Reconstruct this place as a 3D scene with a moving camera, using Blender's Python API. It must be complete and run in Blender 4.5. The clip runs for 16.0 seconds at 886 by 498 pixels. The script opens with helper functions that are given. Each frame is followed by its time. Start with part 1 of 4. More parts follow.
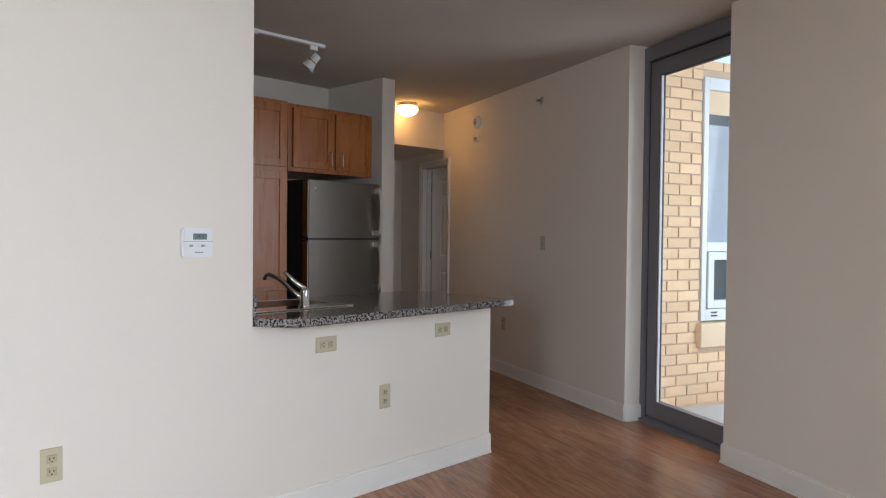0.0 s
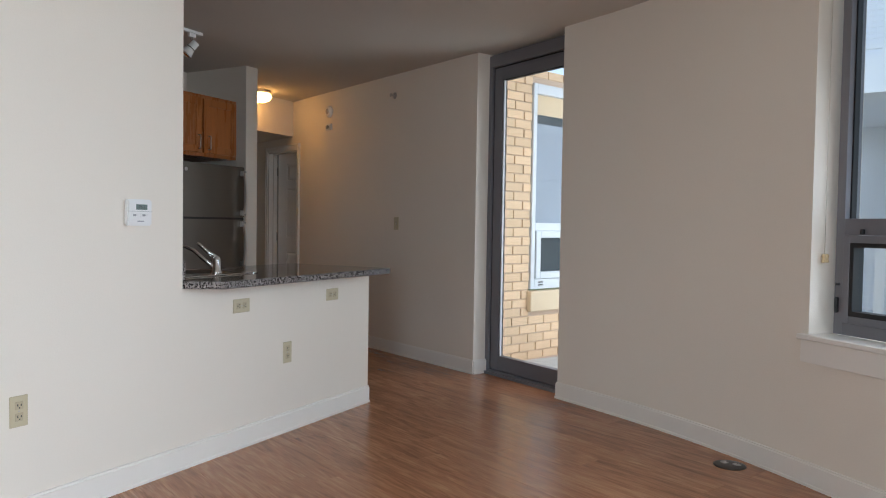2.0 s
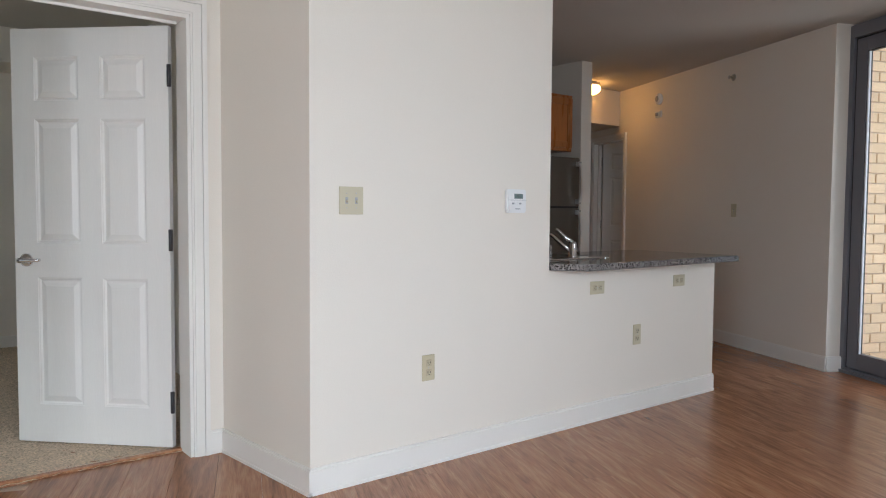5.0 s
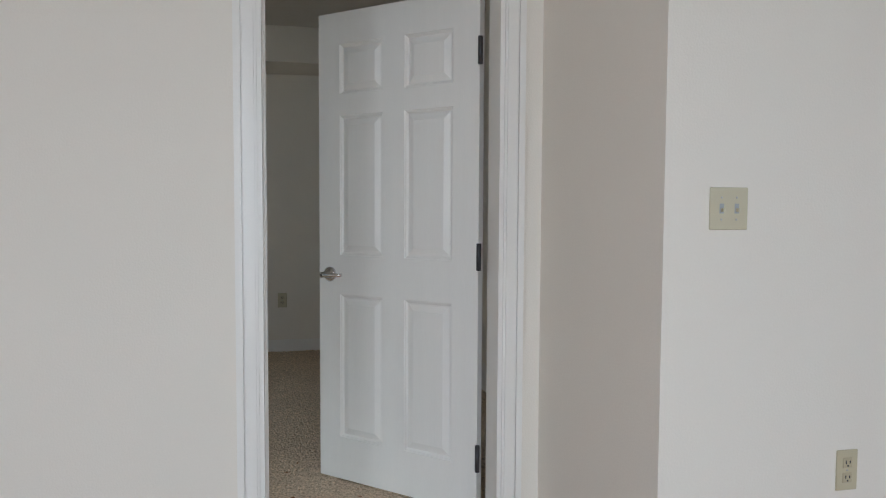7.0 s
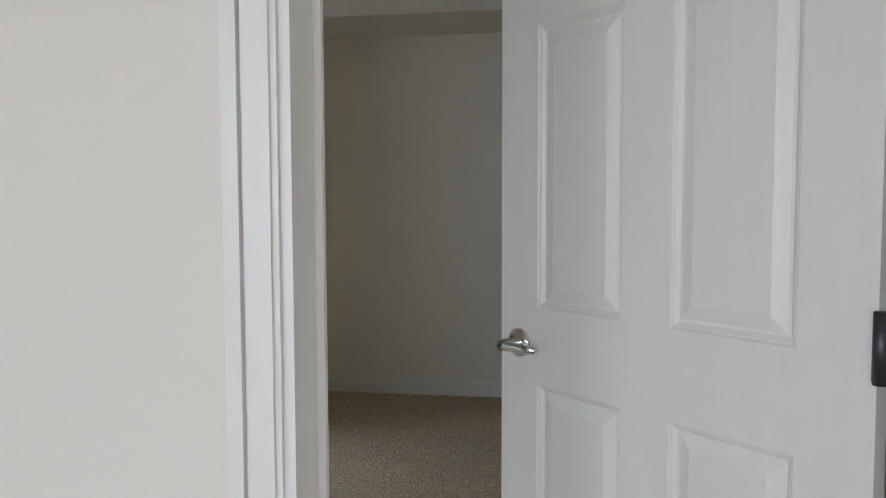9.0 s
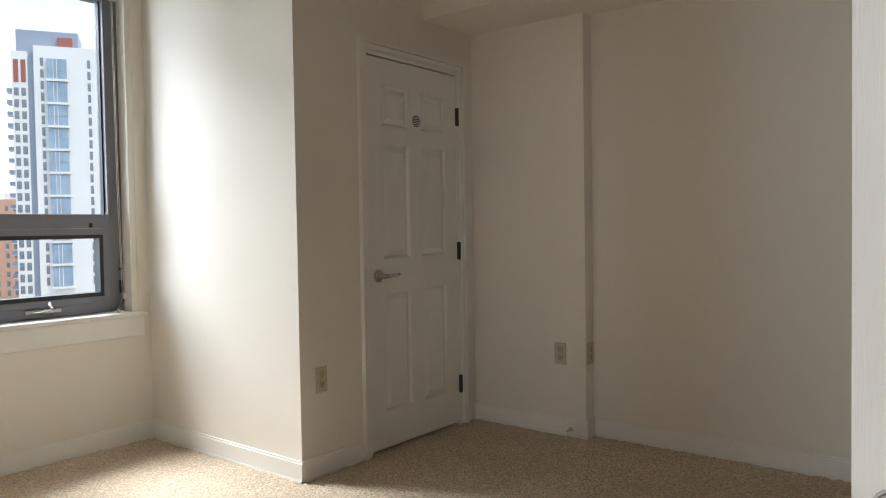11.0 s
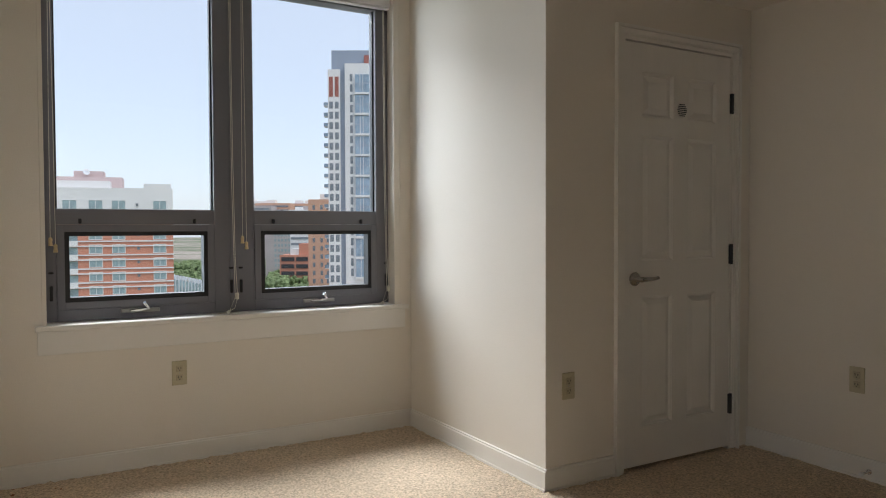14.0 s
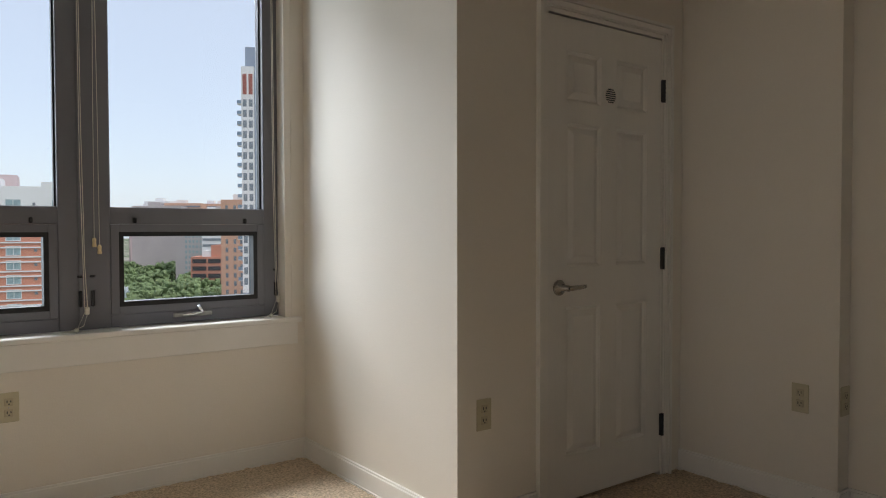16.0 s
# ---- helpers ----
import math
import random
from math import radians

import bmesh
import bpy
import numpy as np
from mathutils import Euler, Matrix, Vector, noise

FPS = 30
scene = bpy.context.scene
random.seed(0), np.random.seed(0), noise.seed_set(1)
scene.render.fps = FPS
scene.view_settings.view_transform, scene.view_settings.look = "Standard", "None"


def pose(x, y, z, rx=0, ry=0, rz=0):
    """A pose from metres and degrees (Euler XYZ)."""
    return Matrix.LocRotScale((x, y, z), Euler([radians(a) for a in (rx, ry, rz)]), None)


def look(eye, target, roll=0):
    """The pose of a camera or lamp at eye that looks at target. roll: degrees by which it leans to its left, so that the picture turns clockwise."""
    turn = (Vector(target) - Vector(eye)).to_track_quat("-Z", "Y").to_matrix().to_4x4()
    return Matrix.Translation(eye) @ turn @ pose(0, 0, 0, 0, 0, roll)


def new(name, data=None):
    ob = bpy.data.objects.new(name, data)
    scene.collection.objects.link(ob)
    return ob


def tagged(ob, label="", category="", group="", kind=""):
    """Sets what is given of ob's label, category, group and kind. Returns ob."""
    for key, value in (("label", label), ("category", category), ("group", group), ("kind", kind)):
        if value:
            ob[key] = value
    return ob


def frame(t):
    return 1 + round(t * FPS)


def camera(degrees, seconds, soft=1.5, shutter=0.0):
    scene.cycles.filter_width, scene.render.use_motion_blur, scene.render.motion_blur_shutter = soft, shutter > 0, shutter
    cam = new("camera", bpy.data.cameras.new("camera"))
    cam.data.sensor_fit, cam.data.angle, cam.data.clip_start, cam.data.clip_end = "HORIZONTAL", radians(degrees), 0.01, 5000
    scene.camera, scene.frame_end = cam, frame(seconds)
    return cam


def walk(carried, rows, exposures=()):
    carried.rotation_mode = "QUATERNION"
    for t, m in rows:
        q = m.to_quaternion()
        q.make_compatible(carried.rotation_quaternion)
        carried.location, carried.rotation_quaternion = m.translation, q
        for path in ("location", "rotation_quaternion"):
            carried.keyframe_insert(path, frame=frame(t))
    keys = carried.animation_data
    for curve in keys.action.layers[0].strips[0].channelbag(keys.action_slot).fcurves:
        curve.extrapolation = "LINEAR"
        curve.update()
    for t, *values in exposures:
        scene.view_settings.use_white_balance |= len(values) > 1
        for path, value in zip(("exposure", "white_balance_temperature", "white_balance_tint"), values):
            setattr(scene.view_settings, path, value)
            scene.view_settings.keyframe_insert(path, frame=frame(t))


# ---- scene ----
cam = camera(62.7, 16.0, soft=1.1)
PATH = [
    (0, (2.702, -0.273, 1.269), (1.321, 1.172, 1.225), 0.6),
    (0.5, (2.743, -0.517, 1.24), (1.537, 1.078, 1.19), 0.7),
    (1, (2.757, -0.714, 1.226), (1.685, 0.974, 1.172), 0.8),
    (1.5, (2.739, -0.88, 1.216), (1.752, 0.859, 1.155), 0.8),
    (2, (2.726, -1.05, 1.187), (1.774, 0.708, 1.121), 0.9),
    (2.5, (2.702, -1.16, 1.17), (1.738, 0.591, 1.098), 0.9),
    (3, (2.682, -1.231, 1.158), (1.659, 0.486, 1.079), 0.9),
    (3.5, (2.66, -1.285, 1.16), (1.527, 0.36, 1.076), 0.8),
    (4, (2.652, -1.335, 1.159), (1.383, 0.207, 1.069), 0.7),
    (4.5, (2.651, -1.388, 1.162), (1.231, 0.018, 1.066), 0.5),
    (5, (2.632, -1.393, 1.167), (1.064, -0.155, 1.064), 0.4),
    (5.2, (2.61, -1.376, 1.169), (0.986, -0.213, 1.061), 0.4),
    (7.3, (1.564, -0.93, 1.216), (-0.406, -0.602, 1.1), 0.1),
    (7.5, (1.42, -0.881, 1.221), (-0.56, -0.625, 1.103), -0.1),
    (8, (1.019, -0.782, 1.25), (-0.975, -0.715, 1.118), -0.5),
    (8.2, (0.856, -0.754, 1.245), (-1.14, -0.75, 1.114), -0.3),
    (10.3, (-0.608, -0.700, 1.144), (-2.379, -1.627, 1.078), -1.1),
    (10.5, (-0.658, -0.706, 1.129), (-2.376, -1.729, 1.074), -1.1),
    (11, (-0.769, -0.720, 1.162), (-2.338, -1.959, 1.099), -0.9),
    (11.5, (-0.842, -0.716, 1.153), (-2.263, -2.122, 1.098), -0.7),
    (12, (-0.909, -0.739, 1.147), (-2.192, -2.272, 1.095), -0.6),
    (12.5, (-0.937, -0.766, 1.141), (-2.112, -2.384, 1.088), -0.4),
    (13, (-0.957, -0.770, 1.148), (-2.050, -2.444, 1.095), -0.3),
    (13.5, (-0.960, -0.768, 1.140), (-1.999, -2.476, 1.091), -0.3),
    (14, (-0.963, -0.769, 1.156), (-1.970, -2.496, 1.099), -0.2),
    (14.5, (-0.960, -0.774, 1.154), (-1.956, -2.507, 1.097), -0.1),
    (15, (-1.006, -0.810, 1.162), (-2.012, -2.538, 1.102), -0.1),
    (15.5, (-1.116, -0.975, 1.166), (-2.178, -2.669, 1.109), -0.1),
    (16, (-1.304, -1.166, 1.154), (-2.499, -2.769, 1.100), -0.1),
]
EXPOSURES = [(0, 0.06, 6150, 10), (1.5, 0.0, 6150, 9), (4.0, -0.05, 6150, 9), (5.2, -0.02, 6100, 10), (7.3, -0.46, 6050, 8), (8.2, -0.46, 6050, 8), (10.3, 0.5, 6200, 8), (10.6, 0.55, 6300, 9), (11.2, 0.62, 6650, 14), (12.0, 0.33, 6500, 13), (13.0, 0.05, 6650, 14), (14.0, -0.05, 6750, 15), (16, -0.12, 6800, 15)]
walk(cam, [(t, look(eye, target, roll)) for t, eye, target, roll in PATH], EXPOSURES)
SKY, L_EAST, L_NORTH, L_SOUTH, L_BED, L_SIDE, L_BALCONY = 0.15, 59, 40, 54, 900, 140, 56
CLEAR, VEIL = 0.45, (4.2, 4.7, 5.5)

# ---- light ----
world = bpy.data.worlds.new("sky")
scene.world = world
world.use_nodes = True
wn = world.node_tree.nodes
sky = wn.new("ShaderNodeTexSky")
sky.sky_type = "NISHITA"
sky.sun_disc = False
sky.sun_elevation, sky.sun_rotation = radians(58), radians(-25)
sky.air_density, sky.dust_density, sky.ozone_density = 1.0, 1.0, 1.0
veil = wn.new("ShaderNodeVectorMath")  # thin even cloud over the clear sky
veil.operation = "MULTIPLY_ADD"
veil.inputs[1].default_value, veil.inputs[2].default_value = (CLEAR, CLEAR, CLEAR), VEIL
world.node_tree.links.new(sky.outputs["Color"], veil.inputs[0])
world.node_tree.links.new(veil.outputs["Vector"], wn["Background"].inputs["Color"])
wn["Background"].inputs["Strength"].default_value = SKY


def lamp(name, kind, energy, colour, m, size=(1, 1)):
    data = bpy.data.lights.new(name, kind)
    data.energy, data.color = energy, colour
    ob = new(name, data)
    ob.matrix_world = m
    if kind == "AREA":
        data.shape, data.size, data.size_y = "RECTANGLE", size[0], size[1]
    return ob


sun = lamp("sun", "SUN", 2.1, (1, 0.95, 0.88), look((0, 0, 60), (22, -52, -60)))
sun.data.angle = radians(14)
# added fill lamps for sky light through the windows and the balcony's open side
for name, energy, colour, place, size, spread in (
    ("sky_fill_east", L_EAST, (0.82, 0.91, 1.0), look((5.17, -1.6, 1.45), (0, -1.0, -0.35)), (3.0, 1.4), 108),
    ("sky_fill_north", L_NORTH, (0.80, 0.90, 1.0), look((3.666, 2.099, 1.6), (1.7, -0.12, 0.4)), (1.0, 1.6), 180),
    ("sky_fill_south", L_SOUTH, (0.86, 0.93, 1.0), look((3.55, -4.44, 1.55), (2.6, 0, 0.6)), (1.2, 1.7), 150),
    # the bedroom pair hangs outside, out of view; the last brightens the brick
    ("sky_fill_bedroom", L_BED, (0.82, 0.92, 1.0), look((-2.1, -7.0, 4.5), (-2.2, -3.5, 1.0)), (2.6, 2.2), 180),
    ("sky_fill_bedroom_side", L_SIDE, (0.72, 0.87, 1.0), look((0.3, -7.6, 1.5), (-2.9, -3.9, 1.2)), (2.0, 3.4), 180),
    ("sky_fill_balcony", L_BALCONY, (0.97, 0.98, 1.0), look((2.6, 5.4, 1.6), (0.4, 5.1, 1.1)), (1.8, 2.4), 180),
):
    lamp(name, "AREA", energy, colour, place, size).data.spread = radians(spread)

# ---- materials ----


def material(name, colour, rough=0.5, metal=0.0, spots=0.0, spot_scale=3.0, fine=0.0, fine_scale=200.0, bump=0.0, stretch=(1, 1, 1), per_object=0.0, dark=None, coat=0.0, spec=0.5):
    """A surface with wide blotches, fine grain and relief, all in metres."""
    m = bpy.data.materials.new(name)
    m.use_nodes = True
    t, n = m.node_tree, m.node_tree.nodes
    b = n["Principled BSDF"]
    b.inputs["Roughness"].default_value, b.inputs["Metallic"].default_value = rough, metal
    b.inputs["Coat Weight"].default_value = coat
    b.inputs["Specular IOR Level"].default_value = spec
    geo = n.new("ShaderNodeTexCoord")
    mp = n.new("ShaderNodeMapping")
    mp.inputs["Scale"].default_value = stretch
    t.links.new(geo.outputs["Object"], mp.inputs["Vector"])

    def noise_tex(scale, detail):
        x = n.new("ShaderNodeTexNoise")
        x.inputs["Scale"].default_value, x.inputs["Detail"].default_value = scale, detail
        t.links.new(mp.outputs["Vector"], x.inputs["Vector"])
        return x

    wide, small = noise_tex(spot_scale, 4), noise_tex(fine_scale, 3)
    value = None

    def add(source, amount):
        nonlocal value
        r = n.new("ShaderNodeMapRange")
        r.inputs["From Min"].default_value, r.inputs["From Max"].default_value = 0.25, 0.75
        r.inputs["To Min"].default_value, r.inputs["To Max"].default_value = 1 - amount, 1 + amount
        t.links.new(source, r.inputs["Value"])
        if value is None:
            value = r.outputs["Result"]
        else:
            k = n.new("ShaderNodeMath")
            k.operation = "MULTIPLY"
            t.links.new(value, k.inputs[0]), t.links.new(r.outputs["Result"], k.inputs[1])
            value = k.outputs["Value"]

    add(wide.outputs["Fac"], spots)
    add(small.outputs["Fac"], fine)
    if per_object:
        info = n.new("ShaderNodeObjectInfo")
        add(info.outputs["Random"], per_object)
    mul = n.new("ShaderNodeVectorMath")
    mul.operation = "SCALE"
    mul.inputs[0].default_value = colour
    t.links.new(value, mul.inputs["Scale"])
    t.links.new(mul.outputs["Vector"], b.inputs["Base Color"])
    if dark:
        mix = n.new("ShaderNodeMix")
        mix.data_type = "RGBA"
        ramp = n.new("ShaderNodeMapRange")
        ramp.inputs["From Min"].default_value, ramp.inputs["From Max"].default_value = 0.47, 0.54
        t.links.new(small.outputs["Fac"], ramp.inputs["Value"])
        t.links.new(ramp.outputs["Result"], mix.inputs["Factor"])
        t.links.new(mul.outputs["Vector"], mix.inputs["A"])
        mix.inputs["B"].default_value = (*dark, 1)
        t.links.new(mix.outputs["Result"], b.inputs["Base Color"])
    if bump:
        bp = n.new("ShaderNodeBump")
        bp.inputs["Strength"].default_value, bp.inputs["Distance"].default_value = 1.0, bump
        t.links.new(small.outputs["Fac"], bp.inputs["Height"])
        t.links.new(bp.outputs["Normal"], b.inputs["Normal"])
    rr = n.new("ShaderNodeMapRange")
    rr.inputs["To Min"].default_value, rr.inputs["To Max"].default_value = rough * 0.85, min(1, rough * 1.15)
    t.links.new(wide.outputs["Fac"], rr.inputs["Value"])
    t.links.new(rr.outputs["Result"], b.inputs["Roughness"])
    return m


PAINT = material("wall_paint", (0.80, 0.742, 0.655), 0.75, spots=0.012, spot_scale=1.5, fine=0.01, fine_scale=160, bump=0.0006)
# ceiling colour lowered below the wall paint to carry the dim upper room
CEIL = material("toned_down_ceiling_paint", (0.60, 0.565, 0.515), 0.9, spots=0.02, fine=0.02, fine_scale=120, bump=0.0008)
TRIM = material("trim_paint", (0.82, 0.79, 0.735), 0.38, spots=0.02, spot_scale=4, fine=0.01, bump=0.0002)
DOOR = material("door_paint", (0.80, 0.775, 0.725), 0.36, spots=0.015, fine=0.012, fine_scale=60, bump=0.0005, stretch=(7, 7, 0.55))
CARPET = material("carpet_pile", (0.62, 0.49, 0.355), 0.98, spots=0.07, spot_scale=2.5, fine=0.42, fine_scale=95, bump=0.012, spec=0.1)
FRAME = material("grey_metal_paint", (0.172, 0.172, 0.192), 0.42, spots=0.04, fine=0.03, bump=0.0001)
BLACK = material("black_rubber", (0.012, 0.012, 0.013), 0.5, fine=0.1)
CHROME = material("chrome", (0.75, 0.75, 0.76), 0.12, 1.0, spots=0.03)
NICKEL = material("satin_nickel", (0.48, 0.47, 0.46), 0.28, 1.0, spots=0.05)
DARKMETAL = material("dark_hinge_metal", (0.07, 0.07, 0.075), 0.42, 0.7, spots=0.1)
DARKNICKEL = material("dull_nickel", (0.44, 0.42, 0.39), 0.26, 1.0, spots=0.05)
BRIGHTSTEEL = material("bright_brushed_steel", (0.78, 0.77, 0.75), 0.38, 1.0, spots=0.03)
# stainless with the dark kitchen's reflection put into its base colour
STEEL = material("darkened_brushed_stainless", (0.18, 0.165, 0.145), 0.30, 1.0, spots=0.03, fine=0.06, fine_scale=40, stretch=(1, 1, 60), bump=0.0002)
IVORY = material("ivory_plastic", (0.54, 0.48, 0.33), 0.35, spots=0.02)
# the same ivory with shade mixed into the colour, for socket faces
IVORY_DARK = material("ivory_shadow_plastic", (0.47, 0.41, 0.28), 0.4, spots=0.02)
WHITE = material("white_plastic", (0.80, 0.80, 0.79), 0.35, spots=0.015)
LCD = material("lcd_grey_green", (0.16, 0.21, 0.20), 0.2, spots=0.03)
INK = material("dark_print", (0.03, 0.03, 0.035), 0.5)
GREYINK = material("grey_print", (0.35, 0.36, 0.37), 0.5)
GRANITE = material("speckled_granite", (0.36, 0.335, 0.32), 0.06, spots=0.4, spot_scale=60, fine=0.5, fine_scale=120, dark=(0.012, 0.012, 0.013))
CABINET = material("cherry_cabinet_wood", (0.34, 0.112, 0.025), 0.28, spots=0.14, spot_scale=3, fine=0.07, fine_scale=22, stretch=(9, 9, 0.8), bump=0.0003, per_object=0.08)
STAINLESS_DARK = material("fridge_side", (0.02, 0.02, 0.021), 0.4, fine=0.1)
BRICK = material("tan_brick", (0.82, 0.59, 0.38), 0.85, spots=0.05, spot_scale=12, fine=0.08, fine_scale=180, bump=0.0015, per_object=0.06)
MORTAR = material("mortar", (0.62, 0.47, 0.36), 0.95, spots=0.1, fine=0.2, bump=0.002)
CONCRETE = material("concrete", (0.6, 0.58, 0.55), 0.85, spots=0.12, spot_scale=2, fine=0.1, fine_scale=90, bump=0.001)
STONE = material("cast_stone", (0.76, 0.60, 0.41), 0.85, spots=0.06, fine=0.12, bump=0.001)
WHITEMETAL = material("white_metal", (0.72, 0.745, 0.78), 0.4, spots=0.02)
CORD = material("blind_cord", (0.72, 0.68, 0.58), 0.7, fine=0.1)
WOODBLOCK = material("pale_tassel_wood", (0.66, 0.52, 0.30), 0.5, fine=0.12, fine_scale=90)
FLOORPLATE = material("floor_box_metal", (0.07, 0.062, 0.055), 0.4, 0.6, spots=0.1)


def floor_wood():
    m = bpy.data.materials.new("laminate_oak")
    m.use_nodes = True
    t, n = m.node_tree, m.node_tree.nodes
    b = n["Principled BSDF"]
    tc, info = n.new("ShaderNodeTexCoord"), n.new("ShaderNodeObjectInfo")
    shift = n.new("ShaderNodeVectorMath")
    shift.operation = "MULTIPLY_ADD"
    comb = n.new("ShaderNodeCombineXYZ")
    for k in "XYZ":
        t.links.new(info.outputs["Random"], comb.inputs[k])
    t.links.new(comb.outputs["Vector"], shift.inputs[0])
    shift.inputs[1].default_value = (37, 91, 17)
    t.links.new(tc.outputs["Object"], shift.inputs[2])

    def grain(scale, detail, sx, sy, dist=0.0):
        mp = n.new("ShaderNodeMapping")
        mp.inputs["Scale"].default_value = (sx, sy, 1)
        x = n.new("ShaderNodeTexNoise")
        x.inputs["Scale"].default_value, x.inputs["Detail"].default_value, x.inputs["Distortion"].default_value = scale, detail, dist
        t.links.new(shift.outputs["Vector"], mp.inputs["Vector"]), t.links.new(mp.outputs["Vector"], x.inputs["Vector"])
        return x

    broad, rings, pores = grain(1.6, 5, 0.8, 3.0, 0.8), grain(3.0, 6, 0.7, 6.5, 2.2), grain(26, 3, 0.4, 9)
    ramp = n.new("ShaderNodeValToRGB")
    e = ramp.color_ramp.elements
    e[0].position, e[0].color = 0.28, (0.19, 0.077, 0.033, 1)
    e[1].position, e[1].color = 0.74, (0.54, 0.27, 0.135, 1)
    x = e.new(0.5)
    x.color = (0.365, 0.158, 0.074, 1)
    mixv = n.new("ShaderNodeMath")
    mixv.operation = "MULTIPLY_ADD"
    t.links.new(rings.outputs["Fac"], mixv.inputs[0])
    mixv.inputs[1].default_value = 0.62
    half = n.new("ShaderNodeMath")
    half.operation = "MULTIPLY_ADD"
    t.links.new(broad.outputs["Fac"], half.inputs[0])
    half.inputs[1].default_value = 0.30
    vary = n.new("ShaderNodeMath")
    vary.operation = "MULTIPLY_ADD"
    t.links.new(info.outputs["Random"], vary.inputs[0])
    vary.inputs[1].default_value, vary.inputs[2].default_value = 0.10, -0.01
    t.links.new(vary.outputs["Value"], half.inputs[2])
    t.links.new(half.outputs["Value"], mixv.inputs[2])
    t.links.new(mixv.outputs["Value"], ramp.inputs["Fac"])
    por = n.new("ShaderNodeMapRange")
    por.inputs["From Min"].default_value, por.inputs["From Max"].default_value = 0.35, 0.6
    por.inputs["To Min"].default_value, por.inputs["To Max"].default_value = 0.82, 1.04
    t.links.new(pores.outputs["Fac"], por.inputs["Value"])
    mul = n.new("ShaderNodeVectorMath")
    mul.operation = "SCALE"
    t.links.new(ramp.outputs["Color"], mul.inputs[0]), t.links.new(por.outputs["Result"], mul.inputs["Scale"])
    t.links.new(mul.outputs["Vector"], b.inputs["Base Color"])
    b.inputs["Roughness"].default_value = 0.27
    bp = n.new("ShaderNodeBump")
    bp.inputs["Strength"].default_value, bp.inputs["Distance"].default_value = 0.5, 0.0006
    t.links.new(pores.outputs["Fac"], bp.inputs["Height"]), t.links.new(bp.outputs["Normal"], b.inputs["Normal"])
    return m


WOOD = floor_wood()


def pane_glass(name, tint, gloss=0.05):
    m = bpy.data.materials.new(name)
    m.use_nodes = True
    t, n = m.node_tree, m.node_tree.nodes
    n.remove(n["Principled BSDF"])
    clear, shine, mix, fr = n.new("ShaderNodeBsdfTransparent"), n.new("ShaderNodeBsdfGlossy"), n.new("ShaderNodeMixShader"), n.new("ShaderNodeLayerWeight")
    clear.inputs["Color"].default_value = (*tint, 1)
    shine.inputs["Roughness"].default_value = 0.01
    power, scale = n.new("ShaderNodeMath"), n.new("ShaderNodeMath")
    power.operation, scale.operation = "POWER", "MULTIPLY_ADD"
    t.links.new(fr.outputs["Facing"], power.inputs[0])
    power.inputs[1].default_value = 5.0
    t.links.new(power.outputs["Value"], scale.inputs[0])
    scale.inputs[1].default_value, scale.inputs[2].default_value = 0.8, gloss * 0.5
    t.links.new(scale.outputs["Value"], mix.inputs["Fac"])
    t.links.new(clear.outputs["BSDF"], mix.inputs[1]), t.links.new(shine.outputs["BSDF"], mix.inputs[2])
    t.links.new(mix.outputs["Shader"], n["Material Output"].inputs["Surface"])
    return m


GLASS = pane_glass("window_glass", (0.93, 0.96, 0.97))
# opaque blue-grey; the mirrored sky is mostly in the base colour
DARKGLASS = material("sky_toned_pane", (0.36, 0.40, 0.46), 0.06, spots=0.1, spot_scale=1.0)
BEZEL = material("grey_window_void", (0.06, 0.07, 0.075), 0.2, spots=0.2)


def glow(name, colour, strength):
    m = bpy.data.materials.new(name)
    m.use_nodes = True
    b = m.node_tree.nodes["Principled BSDF"]
    b.inputs["Base Color"].default_value = (0.8, 0.75, 0.65, 1)
    b.inputs["Emission Color"].default_value = (*colour, 1)
    b.inputs["Emission Strength"].default_value = strength
    return m


LAMPGLASS = glow("lit_opal_glass", (1.0, 0.50, 0.14), 13.0)

# ---- building helpers ----


def box(bm, x0, x1, y0, y1, z0, z1, m=None):
    x0, x1 = min(x0, x1), max(x0, x1)
    y0, y1 = min(y0, y1), max(y0, y1)
    z0, z1 = min(z0, z1), max(z0, z1)
    v = [bm.verts.new((x, y, z)) for x in (x0, x1) for y in (y0, y1) for z in (z0, z1)]
    if m is not None:
        for q in v:
            q.co = m @ q.co
    fs = [bm.faces.new([v[i] for i in f]) for f in ((0, 1, 3, 2), (4, 6, 7, 5), (0, 4, 5, 1), (2, 3, 7, 6), (0, 2, 6, 4), (1, 5, 7, 3))]
    return v, fs


def soft(bm, offset=0.002, segments=1):
    bmesh.ops.bevel(bm, geom=bm.edges[:], offset=offset, segments=segments, affect="EDGES", clamp_overlap=True)
    return bm


def boxes(*rows, bevel=0.0):
    bm = bmesh.new()
    for r in rows:
        box(bm, *r)
    if bevel:
        soft(bm, bevel)
    return bm


